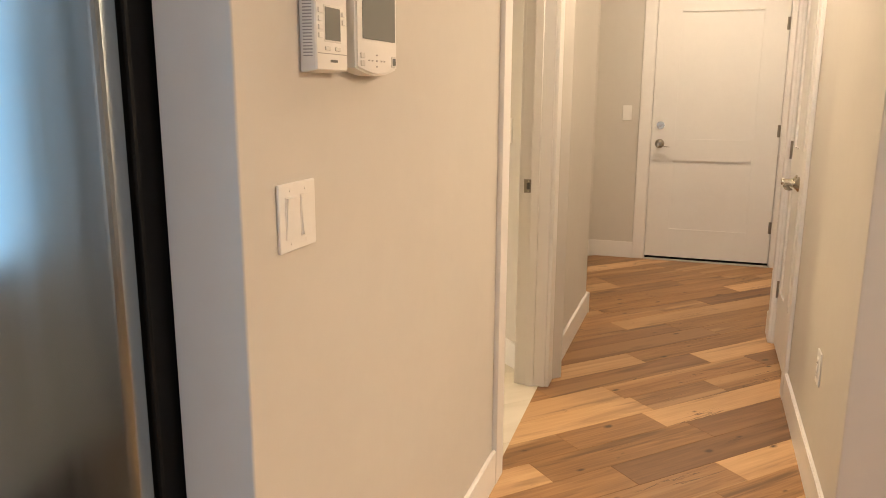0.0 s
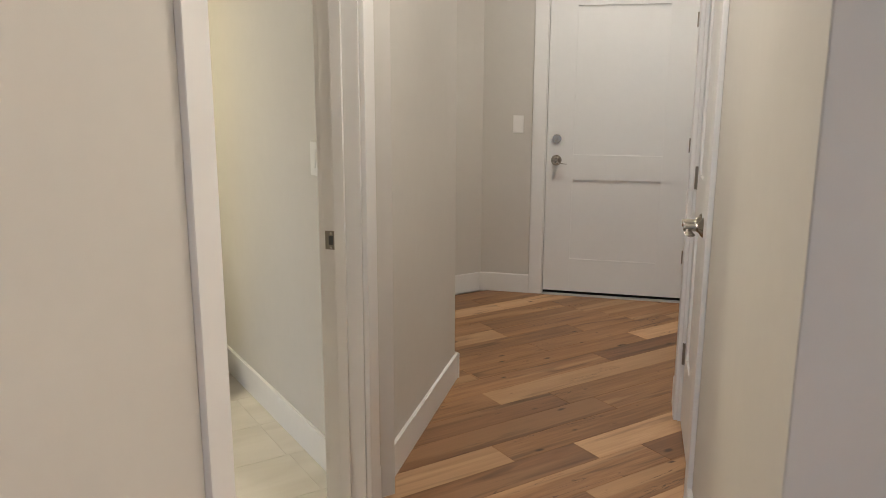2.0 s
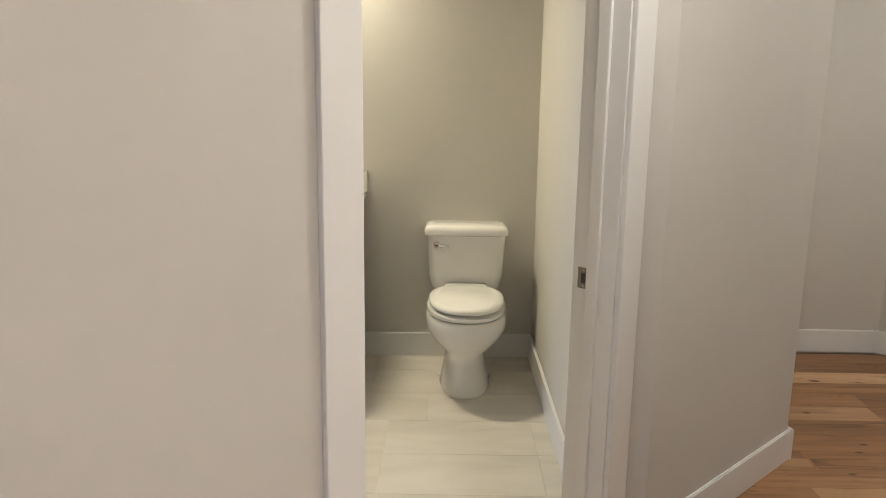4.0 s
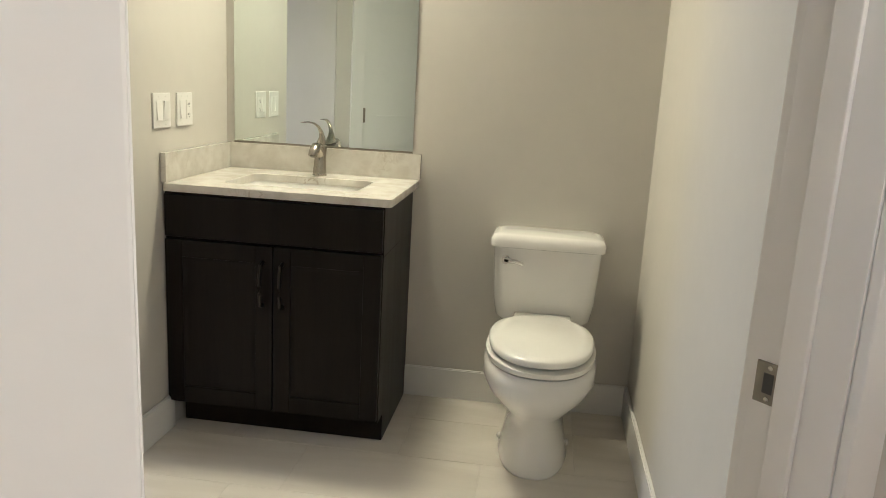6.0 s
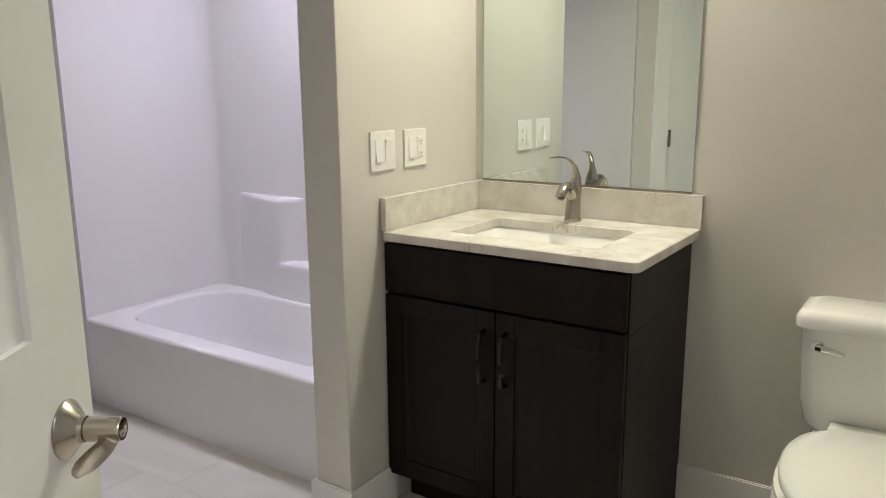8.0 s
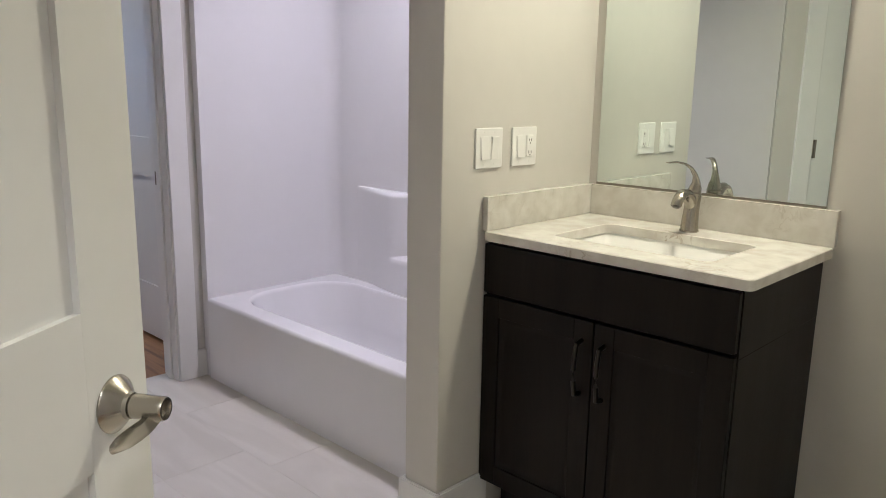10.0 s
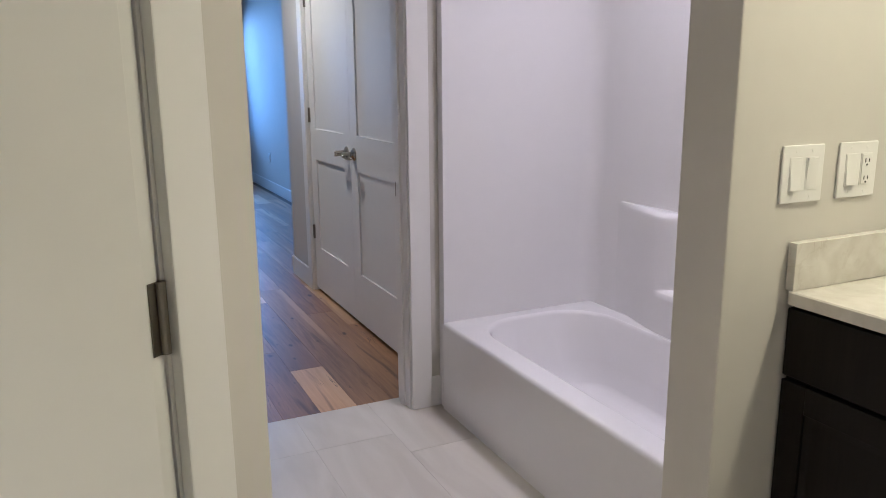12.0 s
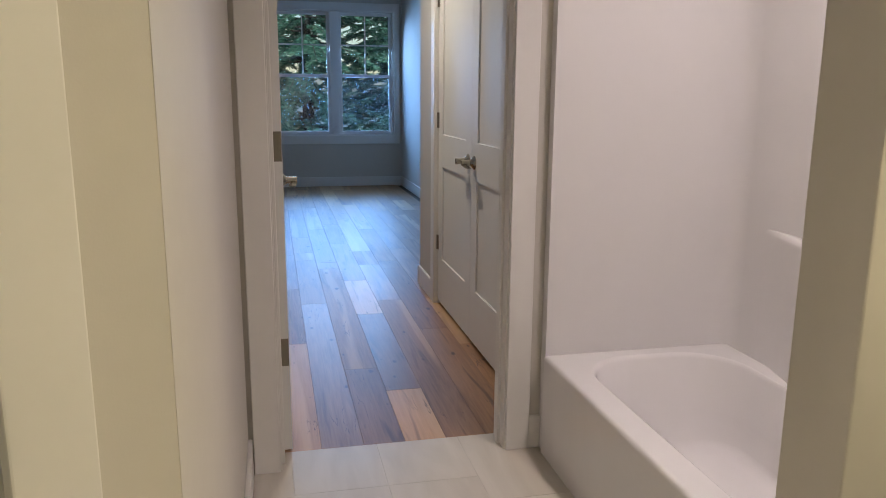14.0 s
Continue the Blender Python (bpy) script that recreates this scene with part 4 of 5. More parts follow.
# vanity lamp on the wall above the mirror
vl = thing("vanity_lamp", pose(0.94, BACK_Y, 2.49), "brushed nickel bar lamp with lit frosted shades", "wall lamp")
part("backplate", B(-0.25, 0.25, -0.025, 0, -0.04, 0.04, bevel=0.004), NICKEL, vl)
for x in (-0.17, 0.0, 0.17):
    part("arm", tube(bmesh.new(), [(x, -0.02, 0.0), (x, -0.07, 0.0), (x, -0.1, -0.015)], [0.008] * 3), NICKEL, vl)
    bm = bmesh.new()
    loft(bm, [[(x + r * math.cos(2 * math.pi * i / 24), -0.1 + r * math.sin(2 * math.pi * i / 24), z) for i in range(24)] for r, z in ((0.03, -0.01), (0.045, -0.05), (0.055, -0.13))], True, True)
    part("shade", bm, LAMP_WARM, vl, "lit frosted glass shade")
lamp("vanity_light", "AREA", look((0.94, 4.84, 2.34), (1.30, 4.1, 0.2)), 19.5, WARM, 0.36, 0.12, spread=138)


# ---- toilet ----
TX, TY = 1.745, BACK_Y
toilet = thing("toilet", pose(TX, TY, 0), "white ceramic two-piece toilet, lid closed", "toilet")
bm = bmesh.new()
sec = [  # z, half width, centre y, front, back
    (0.0, 0.120, -0.36, 0.245, 0.20), (0.012, 0.124, -0.36, 0.25, 0.205), (0.06, 0.112, -0.355, 0.235, 0.20), (0.15, 0.098, -0.36, 0.225, 0.20), (0.205, 0.104, -0.375, 0.235, 0.20),
    (0.240, 0.140, -0.39, 0.258, 0.21), (0.285, 0.174, -0.41, 0.278, 0.23), (0.335, 0.192, -0.43, 0.29, 0.245), (0.380, 0.190, -0.43, 0.288, 0.245), (0.393, 0.180, -0.43, 0.278, 0.24)]
loft(bm, [oval(0, c, rx, f, b, z, 44, 2.25) for z, rx, c, f, b in sec])
part("bowl", bm, CERAMIC, toilet, smooth=50)
part("shelf", box(bmesh.new(), -0.15, 0.15, -0.26, -0.03, 0.33, 0.40, bevel=0.02, segments=3), CERAMIC, toilet)
bm = bmesh.new()
loft(bm, [oval(0, -0.43, rx, f, b, z, 44, 2.25) for z, rx, f, b in ((0.399, 0.170, 0.270, 0.20), (0.402, 0.185, 0.288, 0.205), (0.418, 0.186, 0.289, 0.205), (0.422, 0.176, 0.279, 0.2))])
part("seat", bm, SEAT_PLASTIC, toilet, smooth=50)
bm = bmesh.new()


def lid_ring(z, g):
    return [(max(-0.183 + g, min(0.183 - g, x)), y, z) for x, y, _ in oval(0, -0.43, 0.183 - g, 0.288 - g, 0.20, z, 44, 2.25)]


loft(bm, [lid_ring(z, g) for z, g in ((0.433, 0.016), (0.435, 0.006), (0.447, 0.004), (0.456, 0.011), (0.461, 0.04))])
box(bm, -0.105, 0.105, -0.262, -0.195, 0.424, 0.458, bevel=0.006)
part("lid", bm, SEAT_PLASTIC, toilet, smooth=50)
for x in (-0.075, 0.075):
    part("hinge_cap", box(bmesh.new(), x - 0.022, x + 0.022, -0.225, -0.195, 0.40, 0.43, bevel=0.006), SEAT_PLASTIC, toilet)
bm = bmesh.new()
loft(bm, [rrect(0, -0.108, hx, hy, r, z, 6) for z, hx, hy, r in ((0.398, 0.13, 0.06, 0.05), (0.404, 0.155, 0.075, 0.06), (0.43, 0.178, 0.086, 0.055), (0.50, 0.188, 0.092, 0.04), (0.70, 0.197, 0.098, 0.035))])
part("tank", bm, CERAMIC, toilet, smooth=50)
bm = bmesh.new()
loft(bm, [rrect(0, -0.108, hx, hy, r, z, 6) for z, hx, hy, r in ((0.698, 0.196, 0.097, 0.035), (0.702, 0.209, 0.108, 0.035), (0.726, 0.211, 0.108, 0.038), (0.743, 0.201, 0.10, 0.04), (0.748, 0.18, 0.085, 0.04))])
part("tank_lid", bm, CERAMIC, toilet, smooth=50)
bm = disc(bmesh.new(), (-0.150, -0.208, 0.655), (0, 1, 0), 0.016, 0.014, bevel=0.004)
tube(bm, [(-0.150, -0.217, 0.655), (-0.137, -0.226, 0.656), (-0.112, -0.227, 0.653), (-0.086, -0.224, 0.645)], [0.009, 0.0095, 0.008, 0.007], 14)
part("flush_lever", bm, CHROME, toilet, "chrome trip lever")
part("supply_valve", tube(bmesh.new(), [(-0.19, -0.01, 0.17), (-0.19, -0.06, 0.17), (-0.18, -0.08, 0.2), (-0.15, -0.1, 0.4)], [0.008, 0.008, 0.005, 0.005], 8), CHROME, toilet)
for x in (-0.124, 0.124):
    part("bolt_cap", disc(bmesh.new(), (x, -0.33, 0.018), (math.copysign(1, x), 0, 0.3), 0.012, 0.014, 14, bevel=0.004), CERAMIC, toilet)


# ---- tub with surround ----
tub = thing("bathtub_surround", pose(0, 0, 0), "glossy white one-piece acrylic bathtub with moulded surround", "bathtub")
X0, X1, Y0, Y1, ZR = BED_X + 0.002, NIB[0] - 0.002, 4.42, 5.198, 0.372
IX0, IX1, IY1 = -1.165, NIB[0] - 0.03, 5.145


def round_u(r, g=0.0, k=7):
    """The inner line of the surround: left wall, back wall, right wall with round corners."""
    x0, x1, y1 = IX0 + g, IX1 - g, IY1 - g
    pts = [(x0, Y0 + 0.002)]
    for cx, a0 in ((x0 + r, 180), (x1 - r, 90)):
        for i in range(k + 1):
            a = radians(a0 - 90 * i / k)
            pts.append((cx + r * math.cos(a), y1 - r + r * math.sin(a)))
    return pts + [(x1, Y0 + 0.002)]


bm = bmesh.new()
inner = round_u(0.07)
pts = inner + [(X1, Y0 + 0.002), (X1, Y1), (X0, Y1), (X0, Y0 + 0.002)]
n = len(inner)
lo, hi = [bm.verts.new((x, y, ZR - 0.01)) for x, y in pts], [bm.verts.new((x, y, 2.15)) for x, y in pts]
for i in range(len(pts)):
    j = (i + 1) % len(pts)
    bm.faces.new((lo[i], lo[j], hi[j], hi[i]))
bm.faces.new(hi)
bmesh.ops.recalc_face_normals(bm, faces=bm.faces)
part("surround", bm, ACRYLIC, tub, "glossy white moulded wall surround", smooth=30)
bm = bmesh.new()
K = 8
cx, hx = (IX0 + IX1) / 2, (IX1 - IX0) / 2
cy, hy = (Y0 + IY1) / 2, (IY1 - Y0) / 2
rings = [rrect(cx, cy - 0.004, hx - g, hy + 0.004 - g, 0.012, z, K) for g, z in ((0.0, 0.0), (0.0, ZR - 0.016), (0.002, ZR - 0.008), (0.006, ZR - 0.002), (0.012, ZR), (0.018, ZR))]
# the basin's opening: z, and how far it stays from the left end, right end, front and back
for z, gl, gr, gf, gb, r in ((ZR, 0.062, 0.054, 0.079, 0.071, 0.204), (ZR, 0.067, 0.06, 0.085, 0.075, 0.20), (ZR - 0.004, 0.077, 0.064, 0.090, 0.078, 0.197), (ZR - 0.014, 0.083, 0.07, 0.095, 0.082, 0.193), (ZR - 0.20, 0.15, 0.10, 0.12, 0.092, 0.16), (ZR - 0.285, 0.19, 0.115, 0.135, 0.10, 0.13), (ZR - 0.305, 0.215, 0.13, 0.15, 0.115, 0.11), (ZR - 0.313, 0.26, 0.17, 0.19, 0.15, 0.09)):
    rings.append(rrect(cx + (gl - gr) / 2, cy + (gf - gb) / 2, hx - (gl + gr) / 2, hy - (gf + gb) / 2, r, z, K))
loft(bm, rings, False, True)
part("basin", bm, ACRYLIC, tub, "white tub basin, rim and apron", smooth=50)
part("end_flange", B(X0, IX0 + 0.001, Y0 + 0.001, Y0 + 0.04, 0, ZR), ACRYLIC, tub)
part("screw_cap", disc(bmesh.new(), (0.16, Y0 - 0.002, 0.035), (0, 1, 0), 0.008, 0.006, 16), PLATE, tub)
part("drain", disc(bmesh.new(), (0.05, cy + 0.012, ZR - 0.310), (0, 0, 1), 0.03, 0.006, bevel=0.002), CHROME, tub)


def soft_step(v):
    v = max(0.0, min(1.0, v))
    return v * v * (3 - 2 * v)


def swelling(x, z):
    """How far the moulded back wall stands forward: it swells towards the basin and steps back above two soap ledges."""
    fall = lambda top: max(0.0, min(1.0, (top + 0.002 - z) / 0.018)) ** 0.28 if z < top + 0.002 else 0.0
    ramp = soft_step((x + 1.03) / 0.42)
    low = 0.064 * ramp * fall(0.550)
    high = 0.064 * ramp * soft_step((-0.54 - x) / 0.16) * fall(0.838)
    return max(low, high)


bm = bmesh.new()
xs = [-1.03 + (IX1 + 1.03) * i / 90 for i in range(91)]
zs = [ZR - 0.02 + 0.02 * i for i in range(9)] + [0.534, 0.538, 0.542, 0.545, 0.548, 0.550, 0.551, 0.5522, 0.557] + [0.57 + 0.02 * i for i in range(13)] + [0.82, 0.824, 0.828, 0.832, 0.835, 0.837, 0.839, 0.8402, 0.846]
grid = [[bm.verts.new((x, IY1 + 0.0015 - swelling(x, z), z)) for x in xs] for z in zs]
for lo_, hi_ in zip(grid, grid[1:]):
    for i in range(90):
        bm.faces.new((lo_[i], lo_[i + 1], hi_[i + 1], hi_[i]))
part("ledge_panel", bm, ACRYLIC, tub, "moulded back panel with two soap ledges", smooth=60)

# lamps in the ceilings
def ceiling_light(p, mat, r, label):
    c = thing("ceiling_light", pose(p[0], p[1], CEIL), label, "ceiling light")
    bm = bmesh.new()
    loft(bm, [[(q * math.cos(2 * math.pi * i / 32), q * math.sin(2 * math.pi * i / 32), z) for i in range(32)] for q, z in ((r, -0.001), (r, -0.008), (r * 0.82, -0.012), (r * 0.78, -0.004))], True, False)
    part("trim_ring", bm, TRIM, c)
    part("lens", disc(bmesh.new(), (0, 0, -0.006), (0, 0, 1), r * 0.79, 0.004), mat, c, "lit frosted lens")


for u, w, e in ((2.1, -2.2, 60), (3.4, 0.1, 16), (5.6, 0.0, 16)):
    ceiling_light(P(u, w), LAMP_NEUTRAL, 0.085, "round recessed ceiling downlight, lit")
    lamp("hall_light", "AREA", pose(*P(u, w), CEIL - 0.02), e, NEUTRAL, 0.16)
ceiling_light((-0.35, 4.76), LAMP_COOL, 0.085, "round recessed shower light, lit")
lamp("tub_light", "AREA", pose(-0.35, 4.76, CEIL - 0.02), 11.0, COOL, 0.16, spread=116)
ceiling_light((-3.0, 3.85), LAMP_NEUTRAL, 0.085, "round recessed bedroom downlight, lit")
lamp("bedroom_light", "AREA", pose(-3.0, 3.85, CEIL - 0.02), 20, NEUTRAL, 0.16, spread=150)


# ---- bedroom window ----
w1 = thing("window_1", pose(WIN_X, 0, 0), "white vinyl twin double-hung window with grids above", "window", kind="structure")
y0, y1, z0, z1 = WIN
# local: x to the outside is negative
for yy0, yy1, zz0, zz1 in ((y0 - 0.08, y0 + 0.005, z0 - 0.115, z1 + 0.10), (y1 - 0.005, y1 + 0.08, z0 - 0.115, z1 + 0.10), (y0, y1, z0 - 0.115, z0 + 0.005), (y0, y1, z1 - 0.005, z1 + 0.10)):
    part("window_casing", B(0, 0.02, yy0, yy1, zz0, zz1, bevel=0.003), TRIM, w1)
for yy0, yy1, zz0, zz1 in ((y0, y0 + 0.02, z0, z1), (y1 - 0.02, y1, z0, z1), (y0 + 0.02, y1 - 0.02, z0, z0 + 0.02), (y0 + 0.02, y1 - 0.02, z1 - 0.02, z1)):
    part("window_reveal", B(-T, 0, yy0, yy1, zz0, zz1), TRIM, w1)
ym = (y0 + y1) / 2
part("mullion", B(-0.10, -0.02, ym - 0.06, ym + 0.06, z0 + 0.02, z1 - 0.02, bevel=0.004), VINYL, w1)
zm = 1.505
for a, b in ((y0 + 0.02, ym - 0.06), (ym + 0.06, y1 - 0.02)):
    for name, s0, s1, x0, x1 in (("lower_sash", z0 + 0.02, zm + 0.02, -0.055, -0.025), ("upper_sash", zm - 0.02, z1 - 0.02, -0.09, -0.06)):
        f = 0.04
        bm = bmesh.new()
        box(bm, x0, x1, a, a + f, s0, s1, bevel=0.003)
        box(bm, x0, x1, b - f, b, s0, s1, bevel=0.003)
        box(bm, x0, x1, a + f, b - f, s0, s0 + f, bevel=0.003)
        box(bm, x0, x1, a + f, b - f, s1 - f, s1, bevel=0.003)
        sash = part(name, bm, VINYL, w1)
        pane = part("pane", B((x0 + x1) / 2 - 0.003, (x0 + x1) / 2 + 0.003, a + f - 0.003, b - f + 0.003, s0 + f - 0.003, s1 - f + 0.003), GLASS, sash, smooth=0)
        pane.visible_shadow = False
        if name == "upper_sash":
            c = (a + b) / 2
            part("muntin", B(x1 - 0.014, x1 - 0.004, c - 0.009, c + 0.009, s0 + f, s1 - f), VINYL, sash)
            part("muntin", B(x1 - 0.013, x1 - 0.005, a + f, b - f, (s0 + s1) / 2 - 0.009, (s0 + s1) / 2 + 0.009), VINYL, sash)
        else:
            part("insect_screen", B(-0.092, -0.090, a, b, z0 + 0.02, zm - 0.02), SCREEN_MESH, w1, "fine grey insect screen", smooth=0)
            part("sash_lock", box(bmesh.new(), x1 - 0.02, x1 + 0.008, (a + b) / 2 - 0.02, (a + b) / 2 + 0.02, s1, s1 + 0.012, bevel=0.003), VINYL, sash)

# ---- outside the window ----
structure("ground", B(-400, 300, -300, 300, -0.9, -0.8), LAWN, "mown lawn reaching into the distance", "ground")
structure("road", B(-150, -32, -120, 120, -0.80, -0.79), GRAVEL, "pale driveway beyond the trees", "road")


def conifer(x, y, height, spread, seed, zb=-0.8):
    rnd = random.Random(seed)
    t = thing("conifer", pose(x, y, zb), "dark green conifer with drooping branches outside the window", "tree", "trees outside the window")
    bm = bmesh.new()
    tube(bm, [(0, 0, 0), (0.03, 0.02, height * 0.3), (0, 0, height * 0.65), (0, 0, height)], [0.14, 0.11, 0.07, 0.02], 10)
    verts, faces = [], []
    for i in range(270):
        h = height * (0.13 + 0.84 * rnd.random() ** 1.1)
        L = spread * (1.05 - h / height) ** 0.7 * rnd.uniform(0.6, 1.1)
        a = rnd.uniform(0, 2 * math.pi)
        pts = [Vector((math.cos(a) * L * s, math.sin(a) * L * s, h - 0.35 * L * s * s + 0.08 * L * s)) for s in (0, 0.35, 0.7, 1)]
        tube(bm, [tuple(p) for p in pts], [0.022, 0.015, 0.009, 0.004], 5)
        for k in range(260):
            s = rnd.uniform(0.12, 1.02)
            p = pts[min(2, int(s * 3))].lerp(pts[min(3, int(s * 3) + 1)], (s * 3) % 1)
            q = a + rnd.choice((-1, 1)) * rnd.uniform(0.5, 1.2)
            l = rnd.uniform(0.07, 0.20)
            d = Vector((math.cos(q), math.sin(q), rnd.uniform(-0.75, 0.1))).normalized() * l
            up = Vector((rnd.uniform(-1, 1), rnd.uniform(-1, 1), rnd.uniform(0.2, 1))).normalized()
            sd = d.cross(up).normalized() * rnd.uniform(0.010, 0.026)
            n0 = len(verts)
            verts += [p, p + d * 0.45 + sd, p + d, p + d * 0.45 - sd]
            faces.append((n0, n0 + 1, n0 + 2, n0 + 3))
    part("trunk", bm, BARK, t)
    me = bpy.data.meshes.new("crown")
    me.from_pydata([tuple(v) for v in verts], [], faces)
    me.materials.append(NEEDLES)
    c = new("crown", me)
    c.parent = t
    return t


conifer(-14.2, 4.2, 8.5, 2.3, 3)
conifer(-15.2, 6.3, 9.0, 2.4, 4)
conifer(-15.6, 2.6, 9.5, 2.5, 6)
conifer(-22.0, 7.2, 11, 3.2, 8)
conifer(-23.0, 2.4, 10, 3.0, 9)

# ---- floors ----
structure("subfloor", B(-9.5, 6.2, -4.5, 6.0, -0.10, -0.014), SUBFLOOR, "dark gaps between floor boards", "floor")
hall_floor = structure("floor_hall", B(-4.4, 6.1, -4.4, 5.2, -0.0145, -0.0125), SUBFLOOR, "hickory plank floor in the hall, knotty and varied", "floor")
bed_floor = structure("floor_bedroom", B(-9.36, BED_X - T - 0.005, 1.1, 5.3, -0.0145, -0.0125), SUBFLOOR, "hickory plank floor in the bedroom", "floor")
PLANK = 0.150


def plank_object(x0, x1, y0, y1, mat, parent, clip=None, name="plank"):
    g = 0.0003
    bm = bmesh.new()
    box(bm, x0 + g, x1 - g, y0 + g, y1 - g, -0.012, 0.0)
    bmesh.ops.bevel(bm, geom=[e for e in bm.edges if all(v.co.z > -0.001 for v in e.verts)], offset=0.0007, segments=1, affect="EDGES")
    for co, no in clip or ():
        bmesh.ops.bisect_plane(bm, geom=bm.verts[:] + bm.edges[:] + bm.faces[:], plane_co=co, plane_no=no, clear_outer=True)
        bmesh.ops.holes_fill(bm, edges=[e for e in bm.edges if e.is_boundary])
    if not bm.faces:
        bm.free()
        return None
    return part(name, bm, mat, parent, smooth=0)


def lay(rows, x_start, x_end, y_first, parent, seed, forced=(), clip=None, stretch=1.0, pitch=PLANK):
    rnd = random.Random(seed)
    for r in range(rows):
        y = y_first + r * pitch
        x = x_start - rnd.uniform(0, 0.8)
        cuts = [x]
        while x < x_end:
            x += rnd.choice((0.5, 0.7, 0.9, 1.2, 1.2)) * rnd.uniform(0.85, 1.15) * stretch
            cuts.append(x)
        pale = {i for i in range(len(cuts)) if rnd.random() < 0.16}
        spans = [(a, b, i in pale) for i, (a, b) in enumerate(zip(cuts, cuts[1:]))]
        for fr_, fx0, fx1, fp in forced:
            if fr_ == r:
                new_spans = []
                for a, b, p in spans:
                    if b <= fx0 or a >= fx1:
                        new_spans.append((a, b, p))
                    else:
                        if a < fx0 - 0.01:
                            new_spans.append((a, fx0, False))
                        if b > fx1 + 0.01:
                            new_spans.append((fx1, b, False))
                spans = new_spans + [(fx0, fx1, fp)]
        for a, b, p in spans:
            a, b = max(a, x_start), min(b, x_end)
            if b - a < 0.008:
                continue
            plank_object(a, b, y, y + pitch, {True: OAK_LIGHT, "dark": OAK_DARK}.get(p, OAK), parent, clip(y) if clip else None)


SA, CA = math.sin(radians(HALL_ANGLE)), math.cos(radians(HALL_ANGLE))
ALONG, ACROSS = Vector((CA, SA, 0)), Vector((-SA, CA, 0))
Y_ORIGIN = uw(0, 0)[1]
cut = (Vector(uw(3.0, 0.655)), Vector((-1, 1, 0)).normalized())


def row_u(y, w):
    """Where along the hall the row of planks at y crosses the line w."""
    return (y + PLANK / 2 - Y_ORIGIN - CA * w) / SA


def hall_clip(y):
    """Planks end at the walls of the hall, the living room, the kitchen and the entry."""
    ends = [(Vector(uw(6.6, 0)), ALONG), (Vector(uw(-2.55, 0)), -ALONG)]
    u = row_u(y, -0.45)
    if u < 2.60:
        ends += [(Vector(uw(2.6, 0)), ALONG), (Vector(uw(0, -3.15)), -ACROSS)]
    elif u < 4.8:
        ends.append((Vector(uw(3, -0.52)), -ACROSS))
    else:
        ends.append((Vector(uw(5, -0.97)), -ACROSS))
    if y > 3.8:
        ends.append((Vector((2.94, 0, 0)), Vector((-1, 0, 0))))
    elif row_u(y, 0.655) > 1.2:
        ends.append(cut)
    else:
        ends.append((Vector(uw(0, 1.85)), ACROSS))
    return ends


lay(66, -3.9, 6.0, 3.018 - 52 * PLANK, hall_floor, 5, clip=hall_clip, forced=(
    (45, 1.60, 2.237, False), (45, 2.237, 2.90, True), (46, 1.25, 1.88, False), (46, 1.88, 2.95, "dark"), (47, 0.90, 1.63, True), (47, 1.63, 2.394, False), (47, 2.394, 3.2, "dark"),
    (50, 1.75, 2.335, True), (50, 2.335, 3.24, False), (50, 3.24, 4.0, "dark"), (51, 2.05, 3.02, "dark"), (51, 3.02, 3.85, True), (52, 2.05, 2.73, True), (52, 2.73, 3.9, False),
    (53, 2.3, 3.41, "dark"), (53, 3.41, 4.3, False), (54, 2.35, 3.27, "dark"), (54, 3.27, 4.4, False), (55, 2.5, 3.00, False), (55, 3.00, 4.45, True),
    (56, 2.8, 3.82, False), (56, 3.82, 4.8, "dark"), (57, 3.1, 4.24, False), (57, 4.24, 5.0, True), (59, 2.9, 4.045, False)))
BED_END, BED_PITCH = BED_X - T - 0.005, 0.157
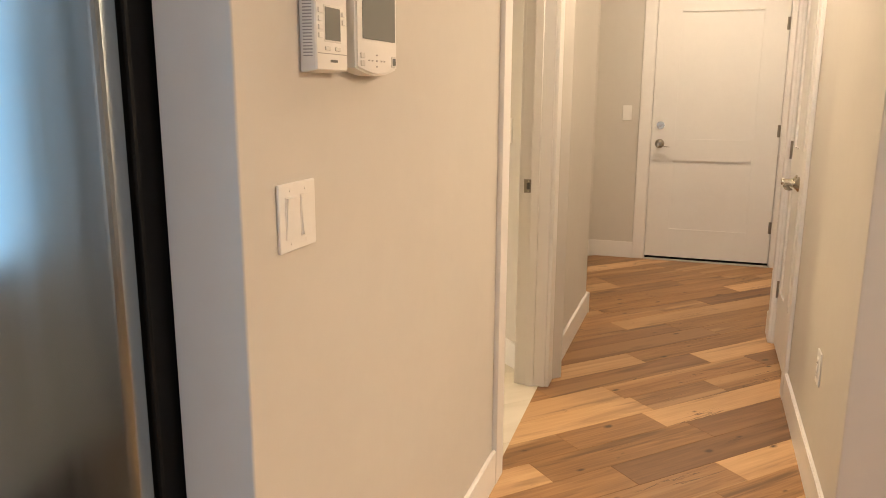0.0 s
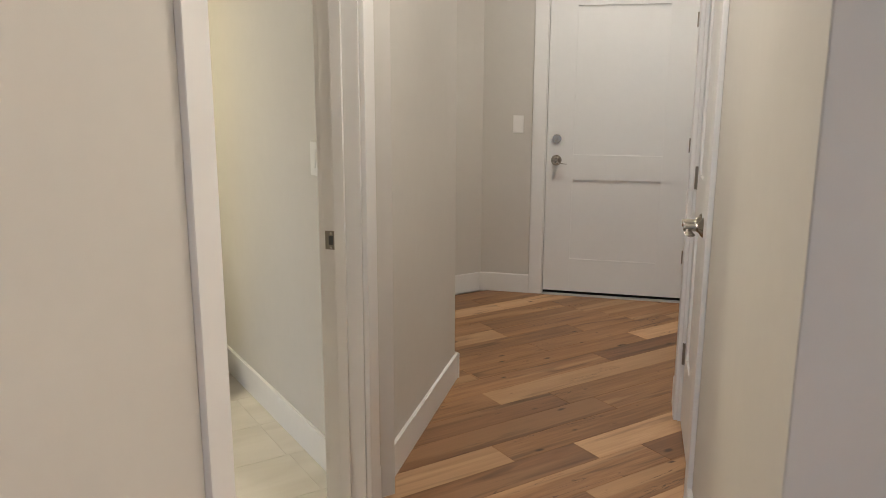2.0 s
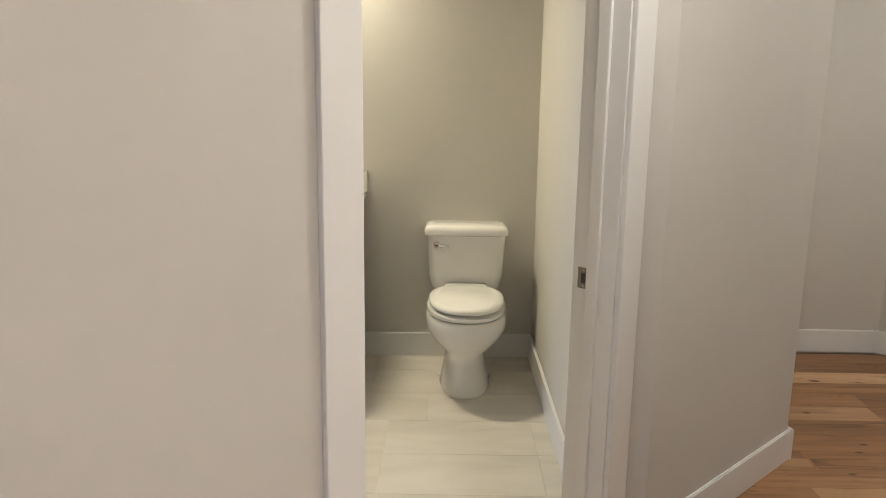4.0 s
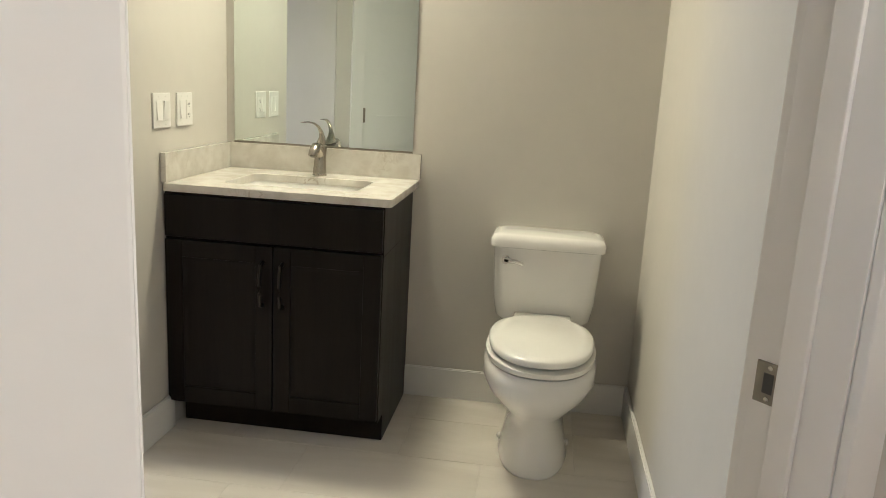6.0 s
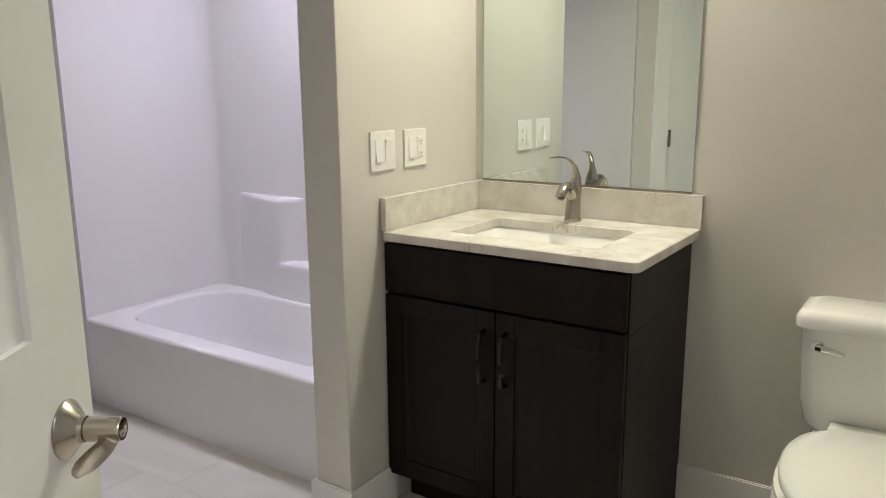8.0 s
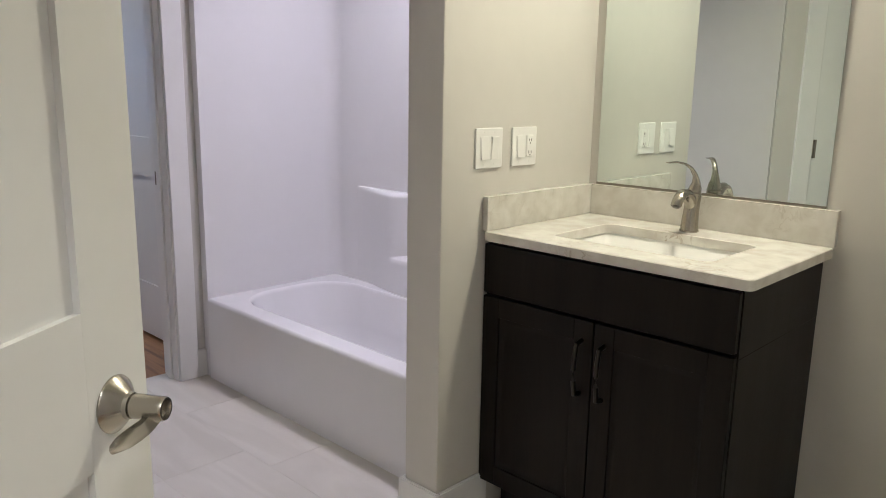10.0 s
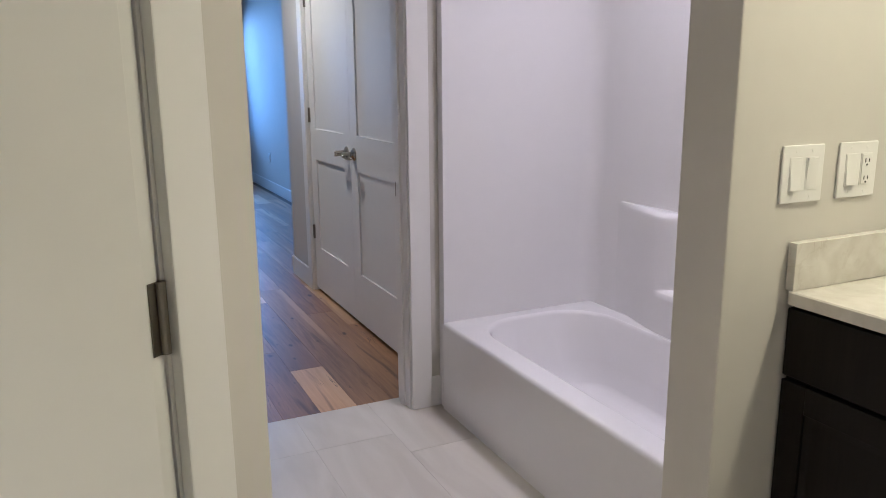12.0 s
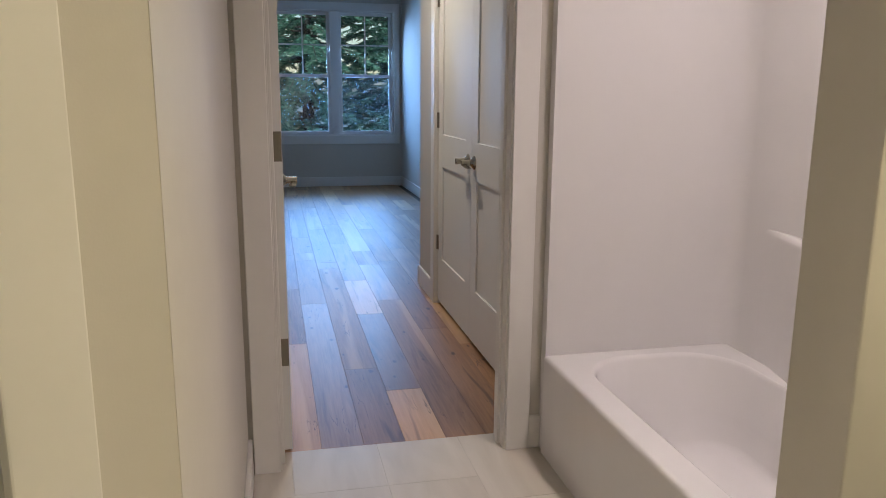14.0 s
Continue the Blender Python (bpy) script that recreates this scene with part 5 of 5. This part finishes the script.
lay(13, WIN_X, BED_END, 3.942 - 5 * BED_PITCH, bed_floor, 12, stretch=1.35, pitch=BED_PITCH, forced=(
    (2, -2.565, BED_END, True), (2, -3.7, -2.565, False), (3, -3.325, BED_END, False), (3, -4.58, -3.325, False), (4, -2.14, BED_END, "dark"), (4, -4.26, -2.14, False),
    (5, -1.848, BED_END, True), (5, -3.04, -1.848, "dark"), (5, -3.867, -3.04, True), (6, -3.316, BED_END, False), (6, -4.35, -3.316, False), (7, -2.69, BED_END, False), (7, -4.2, -2.69, "dark"),
    (8, -3.32, -2.40, True), (8, -2.40, BED_END, False)))
lay(12, WIN_X, BED_END, 3.942 - 17 * BED_PITCH, bed_floor, 13, stretch=1.35, pitch=BED_PITCH)

bath_floor = structure("floor_bathroom", prism(bmesh.new(), [(-1.342, 3.2), (0.3, 3.2), P(2.6, 1.9), P(2.6, 0.655), P(3.70, 0.655), (2.2, 3.12), (2.2, 5.1), (-1.342, 5.1)], -0.012, -0.0012), GROUT, "grey-beige stone-look porcelain tile floor", "floor")
TW, TH_ = 0.61, 0.31
tile_rnd = random.Random(2)
for r in range(-5, 6):
    y = 3.52 + r * TH_
    off = {0: -0.42, 1: -1.03, 2: 0.354}.get(r, tile_rnd.uniform(-0.3, 0.3))
    for k in range(-4, 6):
        x = off + k * TW
        if x > 2.2 or x + TW < -1.36 or y > 5.0:
            continue
        g = 0.001
        bm = bmesh.new()
        box(bm, max(x + g, -1.343), min(x + TW - g, 2.15), y + g, y + TH_ - g, -0.010, 0.0)
        bmesh.ops.bevel(bm, geom=[e for e in bm.edges if all(v.co.z > -0.001 for v in e.verts)], offset=0.001, segments=1, affect="EDGES")
        bmesh.ops.bisect_plane(bm, geom=bm.verts[:] + bm.edges[:] + bm.faces[:], plane_co=cut[0], plane_no=-cut[1], clear_outer=True)
        if bm.faces and (x + TW + y + TH_) / R2 > 2.38 or (bm.faces and y > 3.2):
            part("tile", bm, TILE, bath_floor, smooth=0)
        else:
            bm.free()
